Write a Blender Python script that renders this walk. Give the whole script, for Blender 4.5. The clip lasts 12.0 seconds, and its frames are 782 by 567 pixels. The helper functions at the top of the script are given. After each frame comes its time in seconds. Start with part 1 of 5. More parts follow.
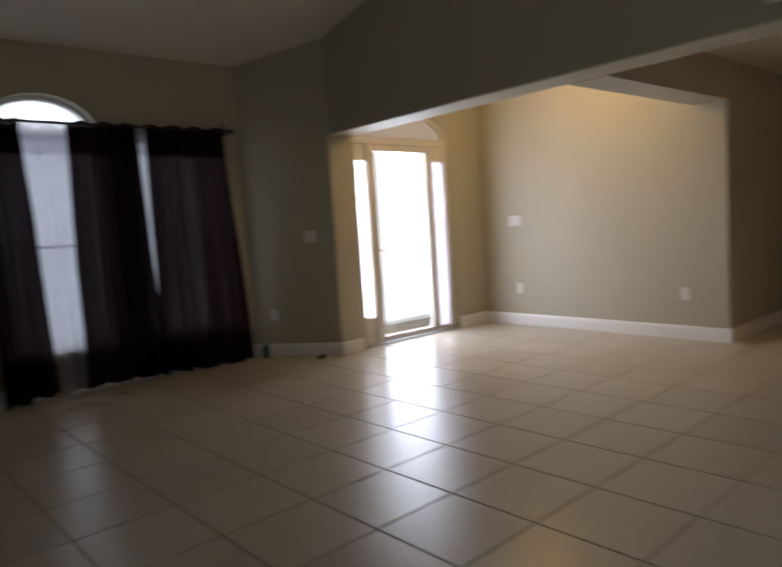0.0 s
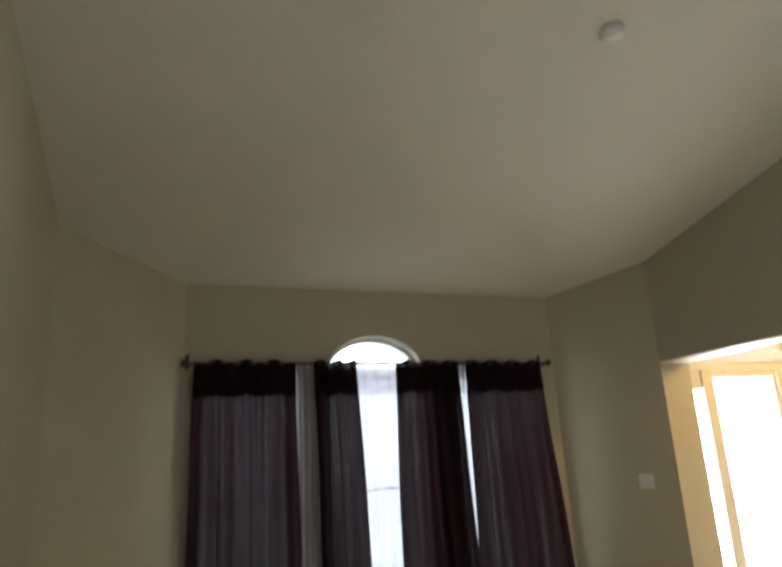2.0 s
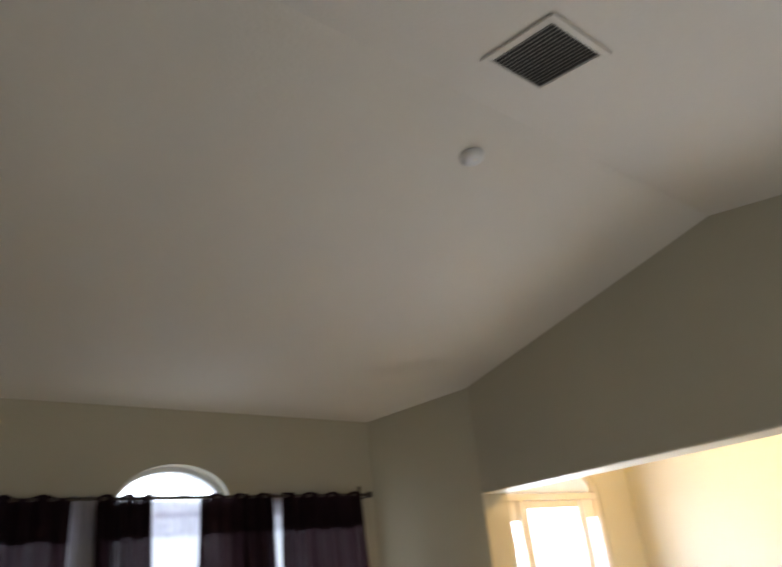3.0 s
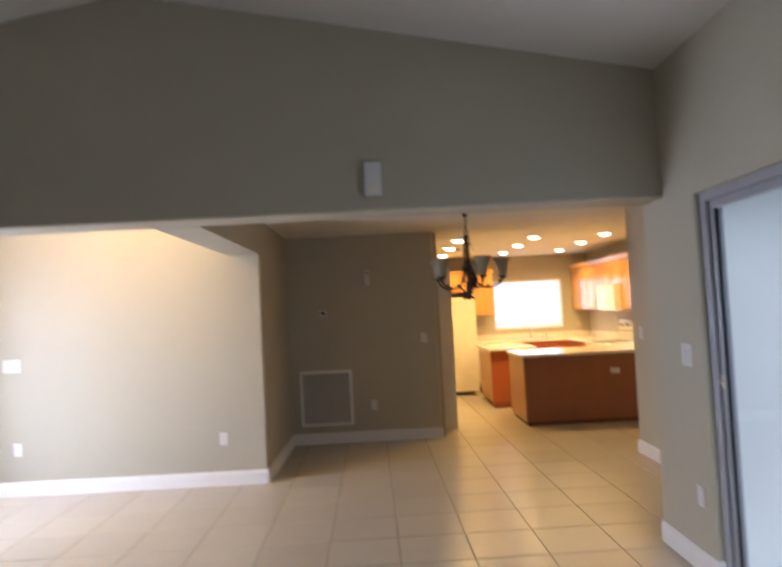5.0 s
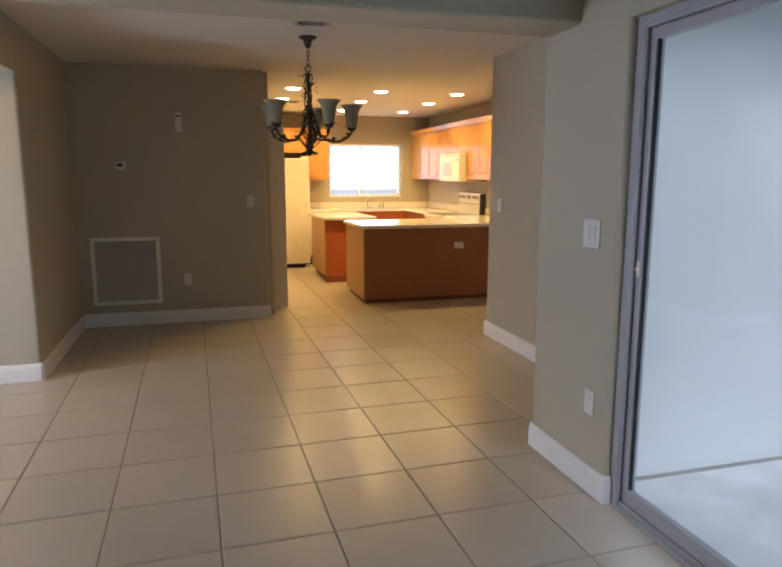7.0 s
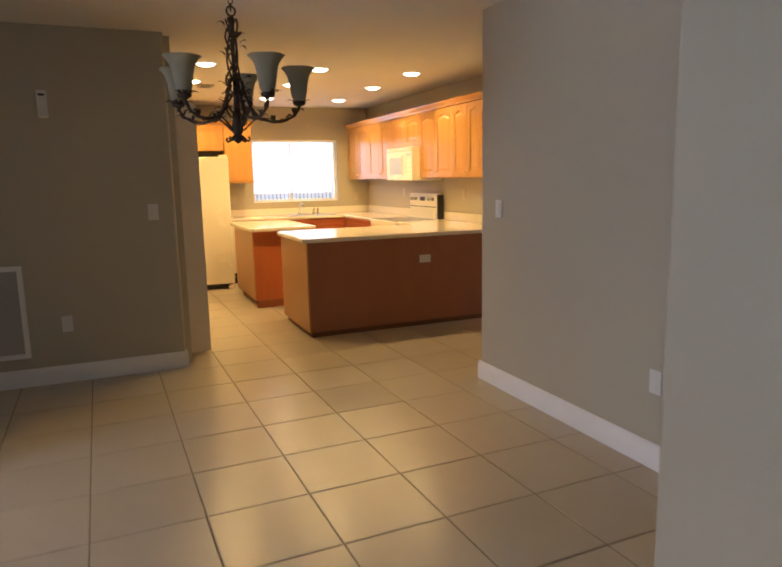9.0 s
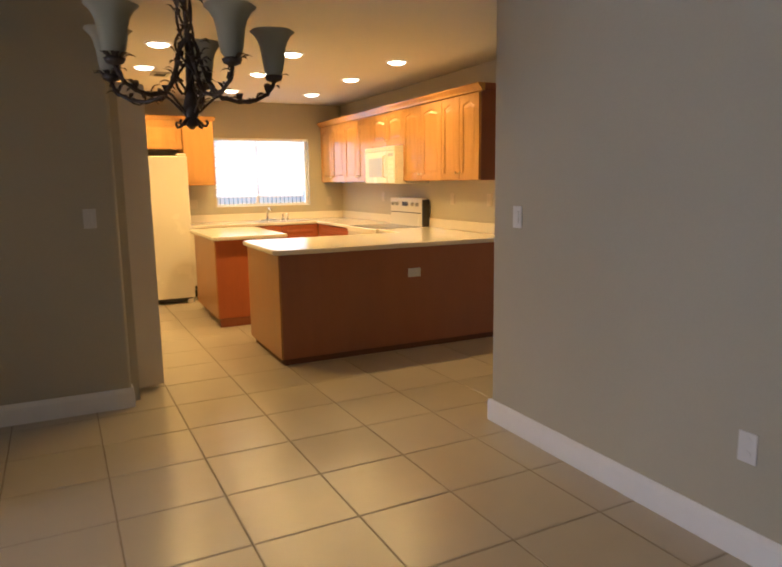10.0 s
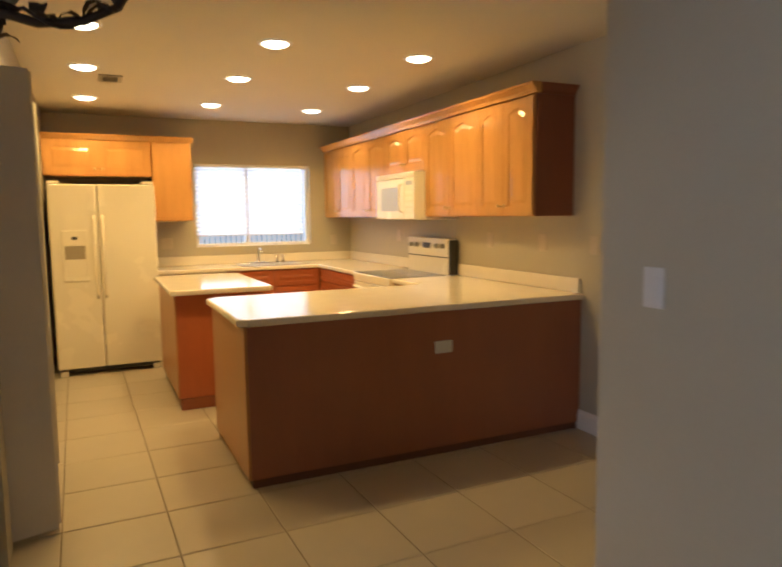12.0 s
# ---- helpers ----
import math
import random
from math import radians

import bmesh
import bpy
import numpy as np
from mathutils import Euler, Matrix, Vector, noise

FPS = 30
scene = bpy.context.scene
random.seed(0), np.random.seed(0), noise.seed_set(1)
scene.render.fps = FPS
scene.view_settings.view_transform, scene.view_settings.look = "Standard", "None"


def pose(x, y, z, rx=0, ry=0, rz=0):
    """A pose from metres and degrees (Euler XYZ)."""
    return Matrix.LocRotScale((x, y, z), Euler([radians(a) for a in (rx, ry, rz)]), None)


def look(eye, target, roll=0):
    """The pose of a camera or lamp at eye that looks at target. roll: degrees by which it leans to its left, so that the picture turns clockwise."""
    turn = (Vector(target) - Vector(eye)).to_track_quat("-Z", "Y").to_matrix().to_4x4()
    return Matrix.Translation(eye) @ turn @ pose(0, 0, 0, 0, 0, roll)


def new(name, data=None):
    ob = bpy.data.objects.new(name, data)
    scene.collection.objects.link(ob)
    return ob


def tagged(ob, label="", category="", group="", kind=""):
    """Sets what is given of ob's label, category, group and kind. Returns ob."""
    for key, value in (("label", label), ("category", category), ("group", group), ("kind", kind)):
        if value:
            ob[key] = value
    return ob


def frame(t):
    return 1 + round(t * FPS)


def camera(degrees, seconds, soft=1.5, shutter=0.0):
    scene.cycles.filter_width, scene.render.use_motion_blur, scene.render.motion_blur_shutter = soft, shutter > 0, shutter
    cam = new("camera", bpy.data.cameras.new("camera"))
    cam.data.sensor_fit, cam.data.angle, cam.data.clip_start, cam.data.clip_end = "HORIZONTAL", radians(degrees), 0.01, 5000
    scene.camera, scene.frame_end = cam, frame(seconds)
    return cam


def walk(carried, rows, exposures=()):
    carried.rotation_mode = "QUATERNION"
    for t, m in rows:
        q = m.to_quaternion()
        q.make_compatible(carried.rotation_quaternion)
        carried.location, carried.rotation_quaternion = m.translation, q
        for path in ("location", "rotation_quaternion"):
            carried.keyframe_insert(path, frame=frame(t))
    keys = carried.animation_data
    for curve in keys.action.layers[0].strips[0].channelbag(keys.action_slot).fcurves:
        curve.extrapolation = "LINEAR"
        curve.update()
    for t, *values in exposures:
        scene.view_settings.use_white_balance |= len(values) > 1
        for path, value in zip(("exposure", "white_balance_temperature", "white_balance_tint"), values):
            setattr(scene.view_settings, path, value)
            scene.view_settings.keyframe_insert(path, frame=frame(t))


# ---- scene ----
cam = camera(62.6, 12.0, soft=1.9, shutter=0.5)
PATH = [
    (0, (1.459, 2.069, 1.258), (-0.047, 3.373, 1.079), -3.7),
    (0.5, (1.24, 1.925, 1.30), (-0.53, 2.857, 1.211), -3.15),
    (0.8, (1.154, 1.915, 1.356), (-0.718, 2.617, 1.333), -3.4),
    (1, (1.06, 1.79, 1.345), (-0.84, 2.412, 1.37), -2.75),
    (1.5, (0.94, 1.769, 1.47), (-0.964, 2.351, 1.66), -2.7),
    (2, (0.731, 1.76, 1.481), (-1.076, 2.433, 2.012), -3.2),
    (2.5, (0.46, 1.73, 1.568), (-1.173, 2.612, 2.313), -4.3),
    (2.7, (0.307, 1.715, 1.605), (-1.234, 2.713, 2.397), -5.2),
    (4.3, (0.203, 1.739, 1.638), (-0.228, 3.623, 2.152), -5.0),
    (4.5, (0.203, 1.77, 1.612), (-0.071, 3.715, 1.989), -3.9),
    (5, (0.28, 1.96, 1.554), (0.306, 3.958, 1.643), -2.9),
    (5.5, (0.377, 2.113, 1.516), (0.558, 4.098, 1.349), -1.5),
    (6, (0.315, 2.372, 1.473), (0.639, 4.318, 1.144), -0.4),
    (6.5, (0.3, 2.696, 1.47), (0.743, 4.616, 1.13), 0.0),
    (7, (0.319, 3.079, 1.482), (0.86, 4.976, 1.152), 0.1),
    (7.5, (0.278, 3.504, 1.457), (0.925, 5.371, 1.15), 0.3),
    (9.5, (0.584, 5.103, 1.432), (1.391, 6.904, 1.107), -1.2),
    (10, (0.666, 5.512, 1.421), (1.535, 7.286, 1.109), -0.8),
    (10.5, (0.811, 5.884, 1.426), (1.751, 7.626, 1.137), -0.8),
    (11, (1.137, 6.323, 1.408), (2.096, 8.061, 1.169), -0.5),
    (11.5, (1.206, 6.665, 1.456), (2.21, 8.38, 1.232), -0.6),
    (12, (1.358, 6.992, 1.44), (2.195, 8.797, 1.23), -0.7),
]
EXPOSURES = [(0, -1.35, 6350, 11), (0.5, -1.45, 6100, 12), (1.0, -1.0, 6200, 9), (1.5, -0.04, 6700, 4), (2.0, 0.15, 6700, 3), (2.5, 0.26, 6500, 5), (4.5, 0.08, 5850, 16),
             (5.0, -0.16, 5650, 15), (5.5, -0.3, 5600, 13), (7.5, -0.45, 5600, 13), (9.5, -0.5, 5700, 15), (10.5, -0.62, 5650, 13), (12, -0.85, 5600, 11)]
walk(cam, [(t, look(eye, target, roll)) for t, eye, target, roll in PATH], EXPOSURES)


# ---- light ----
world = bpy.data.worlds.new("sky")
scene.world = world
world.use_nodes = True
wn = world.node_tree
sky = wn.nodes.new("ShaderNodeTexSky")
sky.sky_type, sky.sun_disc = "NISHITA", False
sky.sun_elevation, sky.sun_rotation = radians(47), radians(174)
wn.links.new(sky.outputs[0], wn.nodes["Background"].inputs[0])
wn.nodes["Background"].inputs[1].default_value = 0.075
sun_data = bpy.data.lights.new("sun", "SUN")
sun_data.energy, sun_data.angle, sun_data.color = 2.1, radians(20), (0.99, 0.99, 0.98)
sun = new("sun", sun_data)
sun.matrix_world = look((2, -20, 21.5), (0, 0, 0))


def area_lamp(name, eye, target, w, h, power, color):
    d = bpy.data.lights.new(name, "AREA")
    d.shape, d.size, d.size_y, d.energy, d.color = "RECTANGLE", w, h, power, color
    o = new(name, d)
    o.matrix_world = look(eye, target)
    return o


DAY = (0.90, 0.90, 1.0)
WARM = (1.0, 0.60, 0.165)
area_lamp("window_daylight", (-4.66, 3.5, 1.35), (0, 3.5, 1.35), 3.1, 2.0, 40, DAY)
area_lamp("door_daylight", (-3.98, 6.88, 1.09), (0, 6.88, 1.0), 1.4, 2.06, 205, (0.85, 0.88, 1.0))
area_lamp("kitchen_window_daylight", (3.06, 14.68, 1.58), (3.06, 10, 1.4), 1.3, 0.9, 15, (0.80, 0.87, 1.0))
area_lamp("patio_daylight", (2.035, 3.88, 1.02), (0, 3.88, 1.02), 3.0, 1.9, 14, (0.82, 0.90, 1.0))


# ---- materials ----
def mat(name, color, rough=0.6, metal=0.0, vary=0.08, scale=3.0, grain=60.0, bump=0.05, rnd=0.0, spec=0.5, stretch=(1, 1, 1)):
    m = bpy.data.materials.new(name)
    m.use_nodes = True
    nt = m.node_tree
    b = nt.nodes["Principled BSDF"]
    b.inputs["Metallic"].default_value = metal
    b.inputs["Specular IOR Level"].default_value = spec
    co = nt.nodes.new("ShaderNodeTexCoord")
    mp = nt.nodes.new("ShaderNodeMapping")
    mp.inputs["Scale"].default_value = stretch
    nt.links.new(co.outputs["Object"], mp.inputs[0])
    big, fine = nt.nodes.new("ShaderNodeTexNoise"), nt.nodes.new("ShaderNodeTexNoise")
    big.inputs["Scale"].default_value, fine.inputs["Scale"].default_value = scale, grain
    big.inputs["Detail"].default_value = 3
    for n in (big, fine):
        nt.links.new(mp.outputs[0], n.inputs["Vector"])
    mix = nt.nodes.new("ShaderNodeMath")
    mix.operation = "MULTIPLY_ADD"
    mix.inputs[1].default_value = 0.4
    nt.links.new(fine.outputs[0], mix.inputs[0])
    nt.links.new(big.outputs[0], mix.inputs[2])
    val = nt.nodes.new("ShaderNodeMapRange")
    val.inputs["From Min"].default_value, val.inputs["From Max"].default_value = 0.35, 1.05
    val.inputs["To Min"].default_value, val.inputs["To Max"].default_value = 1 - vary, 1 + vary
    nt.links.new(mix.outputs[0], val.inputs["Value"])
    last = val.outputs[0]
    if rnd:
        oi = nt.nodes.new("ShaderNodeObjectInfo")
        r = nt.nodes.new("ShaderNodeMapRange")
        r.inputs["To Min"].default_value, r.inputs["To Max"].default_value = 1 - rnd, 1 + rnd
        nt.links.new(oi.outputs["Random"], r.inputs["Value"])
        mu = nt.nodes.new("ShaderNodeMath")
        mu.operation = "MULTIPLY"
        nt.links.new(last, mu.inputs[0])
        nt.links.new(r.outputs[0], mu.inputs[1])
        last = mu.outputs[0]
    tint = nt.nodes.new("ShaderNodeVectorMath")
    tint.operation = "SCALE"
    tint.inputs[0].default_value = color
    nt.links.new(last, tint.inputs["Scale"])
    nt.links.new(tint.outputs[0], b.inputs["Base Color"])
    rr = nt.nodes.new("ShaderNodeMapRange")
    rr.inputs["To Min"].default_value, rr.inputs["To Max"].default_value = max(0.02, rough * 0.8), min(1, rough * 1.2)
    nt.links.new(big.outputs[0], rr.inputs["Value"])
    nt.links.new(rr.outputs[0], b.inputs["Roughness"])
    if bump:
        bp = nt.nodes.new("ShaderNodeBump")
        bp.inputs["Strength"].default_value, bp.inputs["Distance"].default_value = bump, 0.01
        nt.links.new(fine.outputs[0], bp.inputs["Height"])
        nt.links.new(bp.outputs[0], b.inputs["Normal"])
    return m


def glow(name, color, strength):
    m = bpy.data.materials.new(name)
    m.use_nodes = True
    b = m.node_tree.nodes["Principled BSDF"]
    b.inputs["Base Color"].default_value = (0.8, 0.8, 0.8, 1)
    b.inputs["Emission Color"].default_value = (*color, 1)
    b.inputs["Emission Strength"].default_value = strength
    return m


def clear_glass(name, tint=(0.95, 0.98, 1.0), gloss=0.08):
    m = bpy.data.materials.new(name)
    m.use_nodes = True
    nt = m.node_tree
    tr, gl, mx = nt.nodes.new("ShaderNodeBsdfTransparent"), nt.nodes.new("ShaderNodeBsdfGlossy"), nt.nodes.new("ShaderNodeMixShader")
    tr.inputs[0].default_value = (*tint, 1)
    gl.inputs["Roughness"].default_value = 0.02
    mx.inputs[0].default_value = gloss
    nt.links.new(tr.outputs[0], mx.inputs[1])
    nt.links.new(gl.outputs[0], mx.inputs[2])
    nt.links.new(mx.outputs[0], nt.nodes["Material Output"].inputs[0])
    return m


def cloth(name, color, through_color, amount, see=0.0, streaks=False):
    """Thin woven cloth: diffuse, partly translucent, with an open weave that lets a share of the light straight through."""
    m = bpy.data.materials.new(name)
    m.use_nodes = True
    nt = m.node_tree
    df, tl, mx = nt.nodes.new("ShaderNodeBsdfDiffuse"), nt.nodes.new("ShaderNodeBsdfTranslucent"), nt.nodes.new("ShaderNodeMixShader")
    tr, m2 = nt.nodes.new("ShaderNodeBsdfTransparent"), nt.nodes.new("ShaderNodeMixShader")
    co, wv = nt.nodes.new("ShaderNodeTexCoord"), nt.nodes.new("ShaderNodeTexNoise")
    wv.inputs["Scale"].default_value = 9
    nt.links.new(co.outputs["Object"], wv.inputs["Vector"])
    rp = nt.nodes.new("ShaderNodeMapRange")
    rp.inputs["To Min"].default_value, rp.inputs["To Max"].default_value = 0.75, 1.25
    nt.links.new(wv.outputs[0], rp.inputs["Value"])
    hs = nt.nodes.new("ShaderNodeVectorMath")
    hs.operation = "SCALE"
    hs.inputs[0].default_value = color
    nt.links.new(rp.outputs[0], hs.inputs["Scale"])
    nt.links.new(hs.outputs[0], df.inputs[0])
    tl.inputs[0].default_value = (*through_color, 1)
    mx.inputs[0].default_value, m2.inputs[0].default_value = amount, see
    nt.links.new(df.outputs[0], mx.inputs[1])
    nt.links.new(tl.outputs[0], mx.inputs[2])
    nt.links.new(mx.outputs[0], m2.inputs[1])
    nt.links.new(tr.outputs[0], m2.inputs[2])
    if streaks:
        # the gathered weave is thinner in some upright bands than in others
        mp, sn, sr = nt.nodes.new("ShaderNodeMapping"), nt.nodes.new("ShaderNodeTexNoise"), nt.nodes.new("ShaderNodeMapRange")
        mp.inputs["Scale"].default_value = (1, 22, 0.5)
        sn.inputs["Scale"].default_value = 1.0
        sn.inputs["Detail"].default_value = 4
        sr.inputs["From Min"].default_value, sr.inputs["From Max"].default_value = 0.4, 0.65
        sr.inputs["To Min"].default_value, sr.inputs["To Max"].default_value = see * 0.35, see * 1.5
        nt.links.new(co.outputs["Object"], mp.inputs[0])
        nt.links.new(mp.outputs[0], sn.inputs["Vector"])
        nt.links.new(sn.outputs[0], sr.inputs["Value"])
        nt.links.new(sr.outputs[0], m2.inputs[0])
    nt.links.new(m2.outputs[0], nt.nodes["Material Output"].inputs[0])
    return m


WALL = mat("greige_wall_paint", (0.447, 0.411, 0.312), 0.62, vary=0.05, scale=1.3, grain=90, bump=0.08)
CEIL = mat("white_ceiling_paint", (0.66, 0.622, 0.558), 0.85, vary=0.03, scale=1.5, grain=55, bump=0.16)
TRIM = mat("white_trim_paint", (0.80, 0.79, 0.77), 0.35, vary=0.03, scale=4, grain=40, bump=0.03)
TILE = mat("cream_ceramic_tile", (0.49, 0.437, 0.352), 0.29, vary=0.05, scale=1.6, grain=7, bump=0.0, rnd=0.05)
GROUT = mat("tan_grout", (0.235, 0.19, 0.138), 0.9, vary=0.2, scale=6, grain=80, bump=0.2)
STUCCO = mat("pale_stucco", (0.82, 0.845, 0.83), 0.9, vary=0.12, scale=1.3, grain=70, bump=0.2)
CONCRETE = mat("patio_concrete", (0.78, 0.78, 0.76), 0.85, vary=0.2, scale=3.5, grain=40, bump=0.2)
GRASS = mat("lawn", (0.07, 0.11, 0.04), 0.95, vary=0.4, scale=0.6, grain=20, bump=0.6)
ALU = mat("grey_aluminium", (0.42, 0.43, 0.46), 0.42, metal=0.25, vary=0.04, scale=5, grain=60, bump=0.0)
GASKET = mat("black_gasket", (0.02, 0.02, 0.022), 0.6)
OAK = mat("honey_oak", (0.53, 0.275, 0.075), 0.18, vary=0.12, scale=5, grain=38, bump=0.05, rnd=0.05, spec=0.65, stretch=(3, 3, 0.35))
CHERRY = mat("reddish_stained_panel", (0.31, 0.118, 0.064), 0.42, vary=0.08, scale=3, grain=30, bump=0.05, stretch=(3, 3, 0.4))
# Darker, redder copy of honey_oak for cabinet ends, crown return, filler and kicks.
OAK_DARK = mat("darker_reddish_oak", (0.25, 0.08, 0.034), 0.42, vary=0.09, scale=3, grain=30, bump=0.05, stretch=(3, 3, 0.4))
# Darker, redder variant of honey_oak on the peninsula and island end faces.
OAK_SIDE = mat("darker_oak_side_panel", (0.41, 0.195, 0.062), 0.34, vary=0.12, scale=5, grain=38, bump=0.05, stretch=(3, 3, 0.35))
# Dark brown carries the shade of the recess under peninsula and island.
KICK = mat("shaded_brown_kick_board", (0.14, 0.058, 0.034), 0.6, vary=0.15, scale=4, grain=40)
LAMINATE = mat("cream_laminate", (0.80, 0.74, 0.63), 0.10, vary=0.025, scale=9, grain=120, bump=0.02)
APPLIANCE = mat("bisque_enamel", (0.80, 0.75, 0.64), 0.26, vary=0.03, scale=3, grain=90, bump=0.03)
APPL_DARK = mat("dark_plastic", (0.03, 0.03, 0.032), 0.35)
GLASSTOP = mat("black_glass_cooktop", (0.10, 0.11, 0.125), 0.16, vary=0.05)
MICRO_GLASS = mat("grey_microwave_window", (0.42, 0.42, 0.42), 0.15, vary=0.05)
CHROME = mat("chrome", (0.75, 0.75, 0.75), 0.12, metal=1.0, vary=0.03)
BRASS = mat("brass", (0.65, 0.46, 0.18), 0.3, metal=1.0, vary=0.05)
IRON = mat("bronze_iron", (0.052, 0.036, 0.024), 0.5, metal=0.35, vary=0.35, scale=14, grain=70, bump=0.2)
PLASTIC = mat("white_plastic", (0.69, 0.68, 0.66), 0.35, vary=0.03, scale=6)
ALMOND = mat("almond_plastic", (0.78, 0.72, 0.62), 0.35, vary=0.03, scale=6)
STEEL = mat("brushed_steel", (0.6, 0.6, 0.6), 0.25, metal=1.0, vary=0.06, scale=8)
DUCT = mat("dark_duct", (0.05, 0.05, 0.05), 0.8)
GREYVANE = mat("grey_vent_vanes", (0.38, 0.36, 0.32), 0.6)
DOORPAINT = mat("off_white_door_paint", (0.66, 0.61, 0.53), 0.45, vary=0.04, scale=2, grain=60, bump=0.04)
CURTAIN = cloth("dark_brown_sheer_curtain", (0.024, 0.013, 0.015), (0.02, 0.010, 0.013), 0.4, 0.014, streaks=True)
SHEER = cloth("pale_mauve_sheer", (0.42, 0.37, 0.39), (0.62, 0.61, 0.70), 0.55, 0.42)
SHADE = cloth("white_window_shade", (0.85, 0.85, 0.84), (0.95, 0.95, 0.95), 0.7, 0.15)
PANE = clear_glass("window_pane")
SLIDER_GLASS = clear_glass("sliding_door_pane", (0.965, 0.985, 1.0), 0.05)
# Duller, tinted variants of frosted_door_glass for the right sidelight and the transom.
FROST_DIM = cloth("dim_lavender_sidelight_glass", (0.6, 0.59, 0.64), (0.62, 0.60, 0.68), 0.7, 0.12)
TRANSOM = cloth("dim_cream_transom_glass", (0.62, 0.58, 0.52), (0.62, 0.57, 0.50), 0.6, 0.06)
FROST = cloth("frosted_door_glass", (0.9, 0.9, 0.9), (0.97, 0.97, 0.97), 0.8, 0.3)
ALABASTER = cloth("alabaster_glass", (0.44, 0.42, 0.31), (0.53, 0.485, 0.345), 0.55, 0.0)
LIT = glow("lit_lamp_lens", (1.0, 0.82, 0.55), 14.0)
FOYER_LIT = glow("lit_foyer_globe", (1.0, 0.78, 0.45), 6.0)


# ---- mesh helpers ----
def box(bm, x0, y0, z0, x1, y1, z1, bevel=0.0):
    r = bmesh.ops.create_cube(bm, size=1.0)
    bmesh.ops.scale(bm, vec=(abs(x1 - x0), abs(y1 - y0), abs(z1 - z0)), verts=r["verts"])
    bmesh.ops.translate(bm, vec=((x0 + x1) / 2, (y0 + y1) / 2, (z0 + z1) / 2), verts=r["verts"])
    if bevel:
        es = list({e for v in r["verts"] for e in v.link_edges})
        bmesh.ops.bevel(bm, geom=es, offset=bevel, segments=2, affect="EDGES", profile=0.5)
    return bm


def prism(bm, pts, z0, z1):
    """An upright prism over plan points; z0 and z1 are heights or functions of x, y."""
    f0 = z0 if callable(z0) else (lambda x, y: z0)
    f1 = z1 if callable(z1) else (lambda x, y: z1)
    lo = [bm.verts.new((x, y, f0(x, y))) for x, y in pts]
    hi = [bm.verts.new((x, y, f1(x, y))) for x, y in pts]
    n = len(pts)
    bm.faces.new(lo[::-1])
    bm.faces.new(hi)
    for i in range(n):
        bm.faces.new((lo[i], lo[(i + 1) % n], hi[(i + 1) % n], hi[i]))
    return bm


def round_corner(bm, x, y, r=0.02):
    """Rounds the upright edges that stand at x, y, like a bullnose corner bead."""
    es = [e for e in bm.edges if all(abs(v.co.x - x) < 1e-4 and abs(v.co.y - y) < 1e-4 for v in e.verts)]
    bmesh.ops.bevel(bm, geom=es, offset=r, segments=5, affect="EDGES", profile=0.5)


def slab(bm, pts, axis, a, b):
    """A polygon given in the plane across axis (0: y,z; 1: x,z), pushed from a to b along that axis."""
    def put(u, v, w):
        return (w, u, v) if axis == 0 else (u, w, v)
    lo = [bm.verts.new(put(u, v, a)) for u, v in pts]
    hi = [bm.verts.new(put(u, v, b)) for u, v in pts]
    n = len(pts)
    bm.faces.new(lo[::-1])
    bm.faces.new(hi)
    for i in range(n):
        bm.faces.new((lo[i], lo[(i + 1) % n], hi[(i + 1) % n], hi[i]))
    return bm


def tube(bm, pts, radii, sides=8):
    """A round bar along points; radii: one number or one for each point."""
    pts = [Vector(p) for p in pts]
    rad = radii if isinstance(radii, (list, tuple)) else [radii] * len(pts)
    rings, up = [], None
    for i, p in enumerate(pts):
        d = (pts[min(i + 1, len(pts) - 1)] - pts[max(i - 1, 0)]).normalized()
        if up is None:
            up = Vector((0, 0, 1)) if abs(d.z) < 0.9 else Vector((1, 0, 0))
        s = d.cross(up).normalized()
        up = s.cross(d).normalized()
        rings.append([bm.verts.new(p + rad[i] * (math.cos(a) * s + math.sin(a) * up)) for a in (2 * math.pi * k / sides for k in range(sides))])
    for a, b in zip(rings, rings[1:]):
        for k in range(sides):
            bm.faces.new((a[k], a[(k + 1) % sides], b[(k + 1) % sides], b[k]))
    bm.faces.new(rings[0][::-1])
    bm.faces.new(rings[-1])
    return bm


def lathe(bm, profile, cx, cy, sides=24, wave=None):
    """A turned shape: profile of (radius, z). wave(a, i): a factor on the radius."""
    rings = []
    for i, (r, z) in enumerate(profile):
        ring = []
        for k in range(sides):
            a = 2 * math.pi * k / sides
            q = r * (wave(a, i) if wave else 1)
            ring.append(bm.verts.new((cx + q * math.cos(a), cy + q * math.sin(a), z)))
        rings.append(ring)
    for a, b in zip(rings, rings[1:]):
        for k in range(sides):
            bm.faces.new((a[k], a[(k + 1) % sides], b[(k + 1) % sides], b[k]))
    return rings


def link(name, bm, material, smooth=False):
    bmesh.ops.recalc_face_normals(bm, faces=bm.faces)
    me = bpy.data.meshes.new(name)
    bm.to_mesh(me)
    bm.free()
    me.materials.append(material)
    if smooth:
        for p in me.polygons:
            p.use_smooth = True
    return new(name, me)


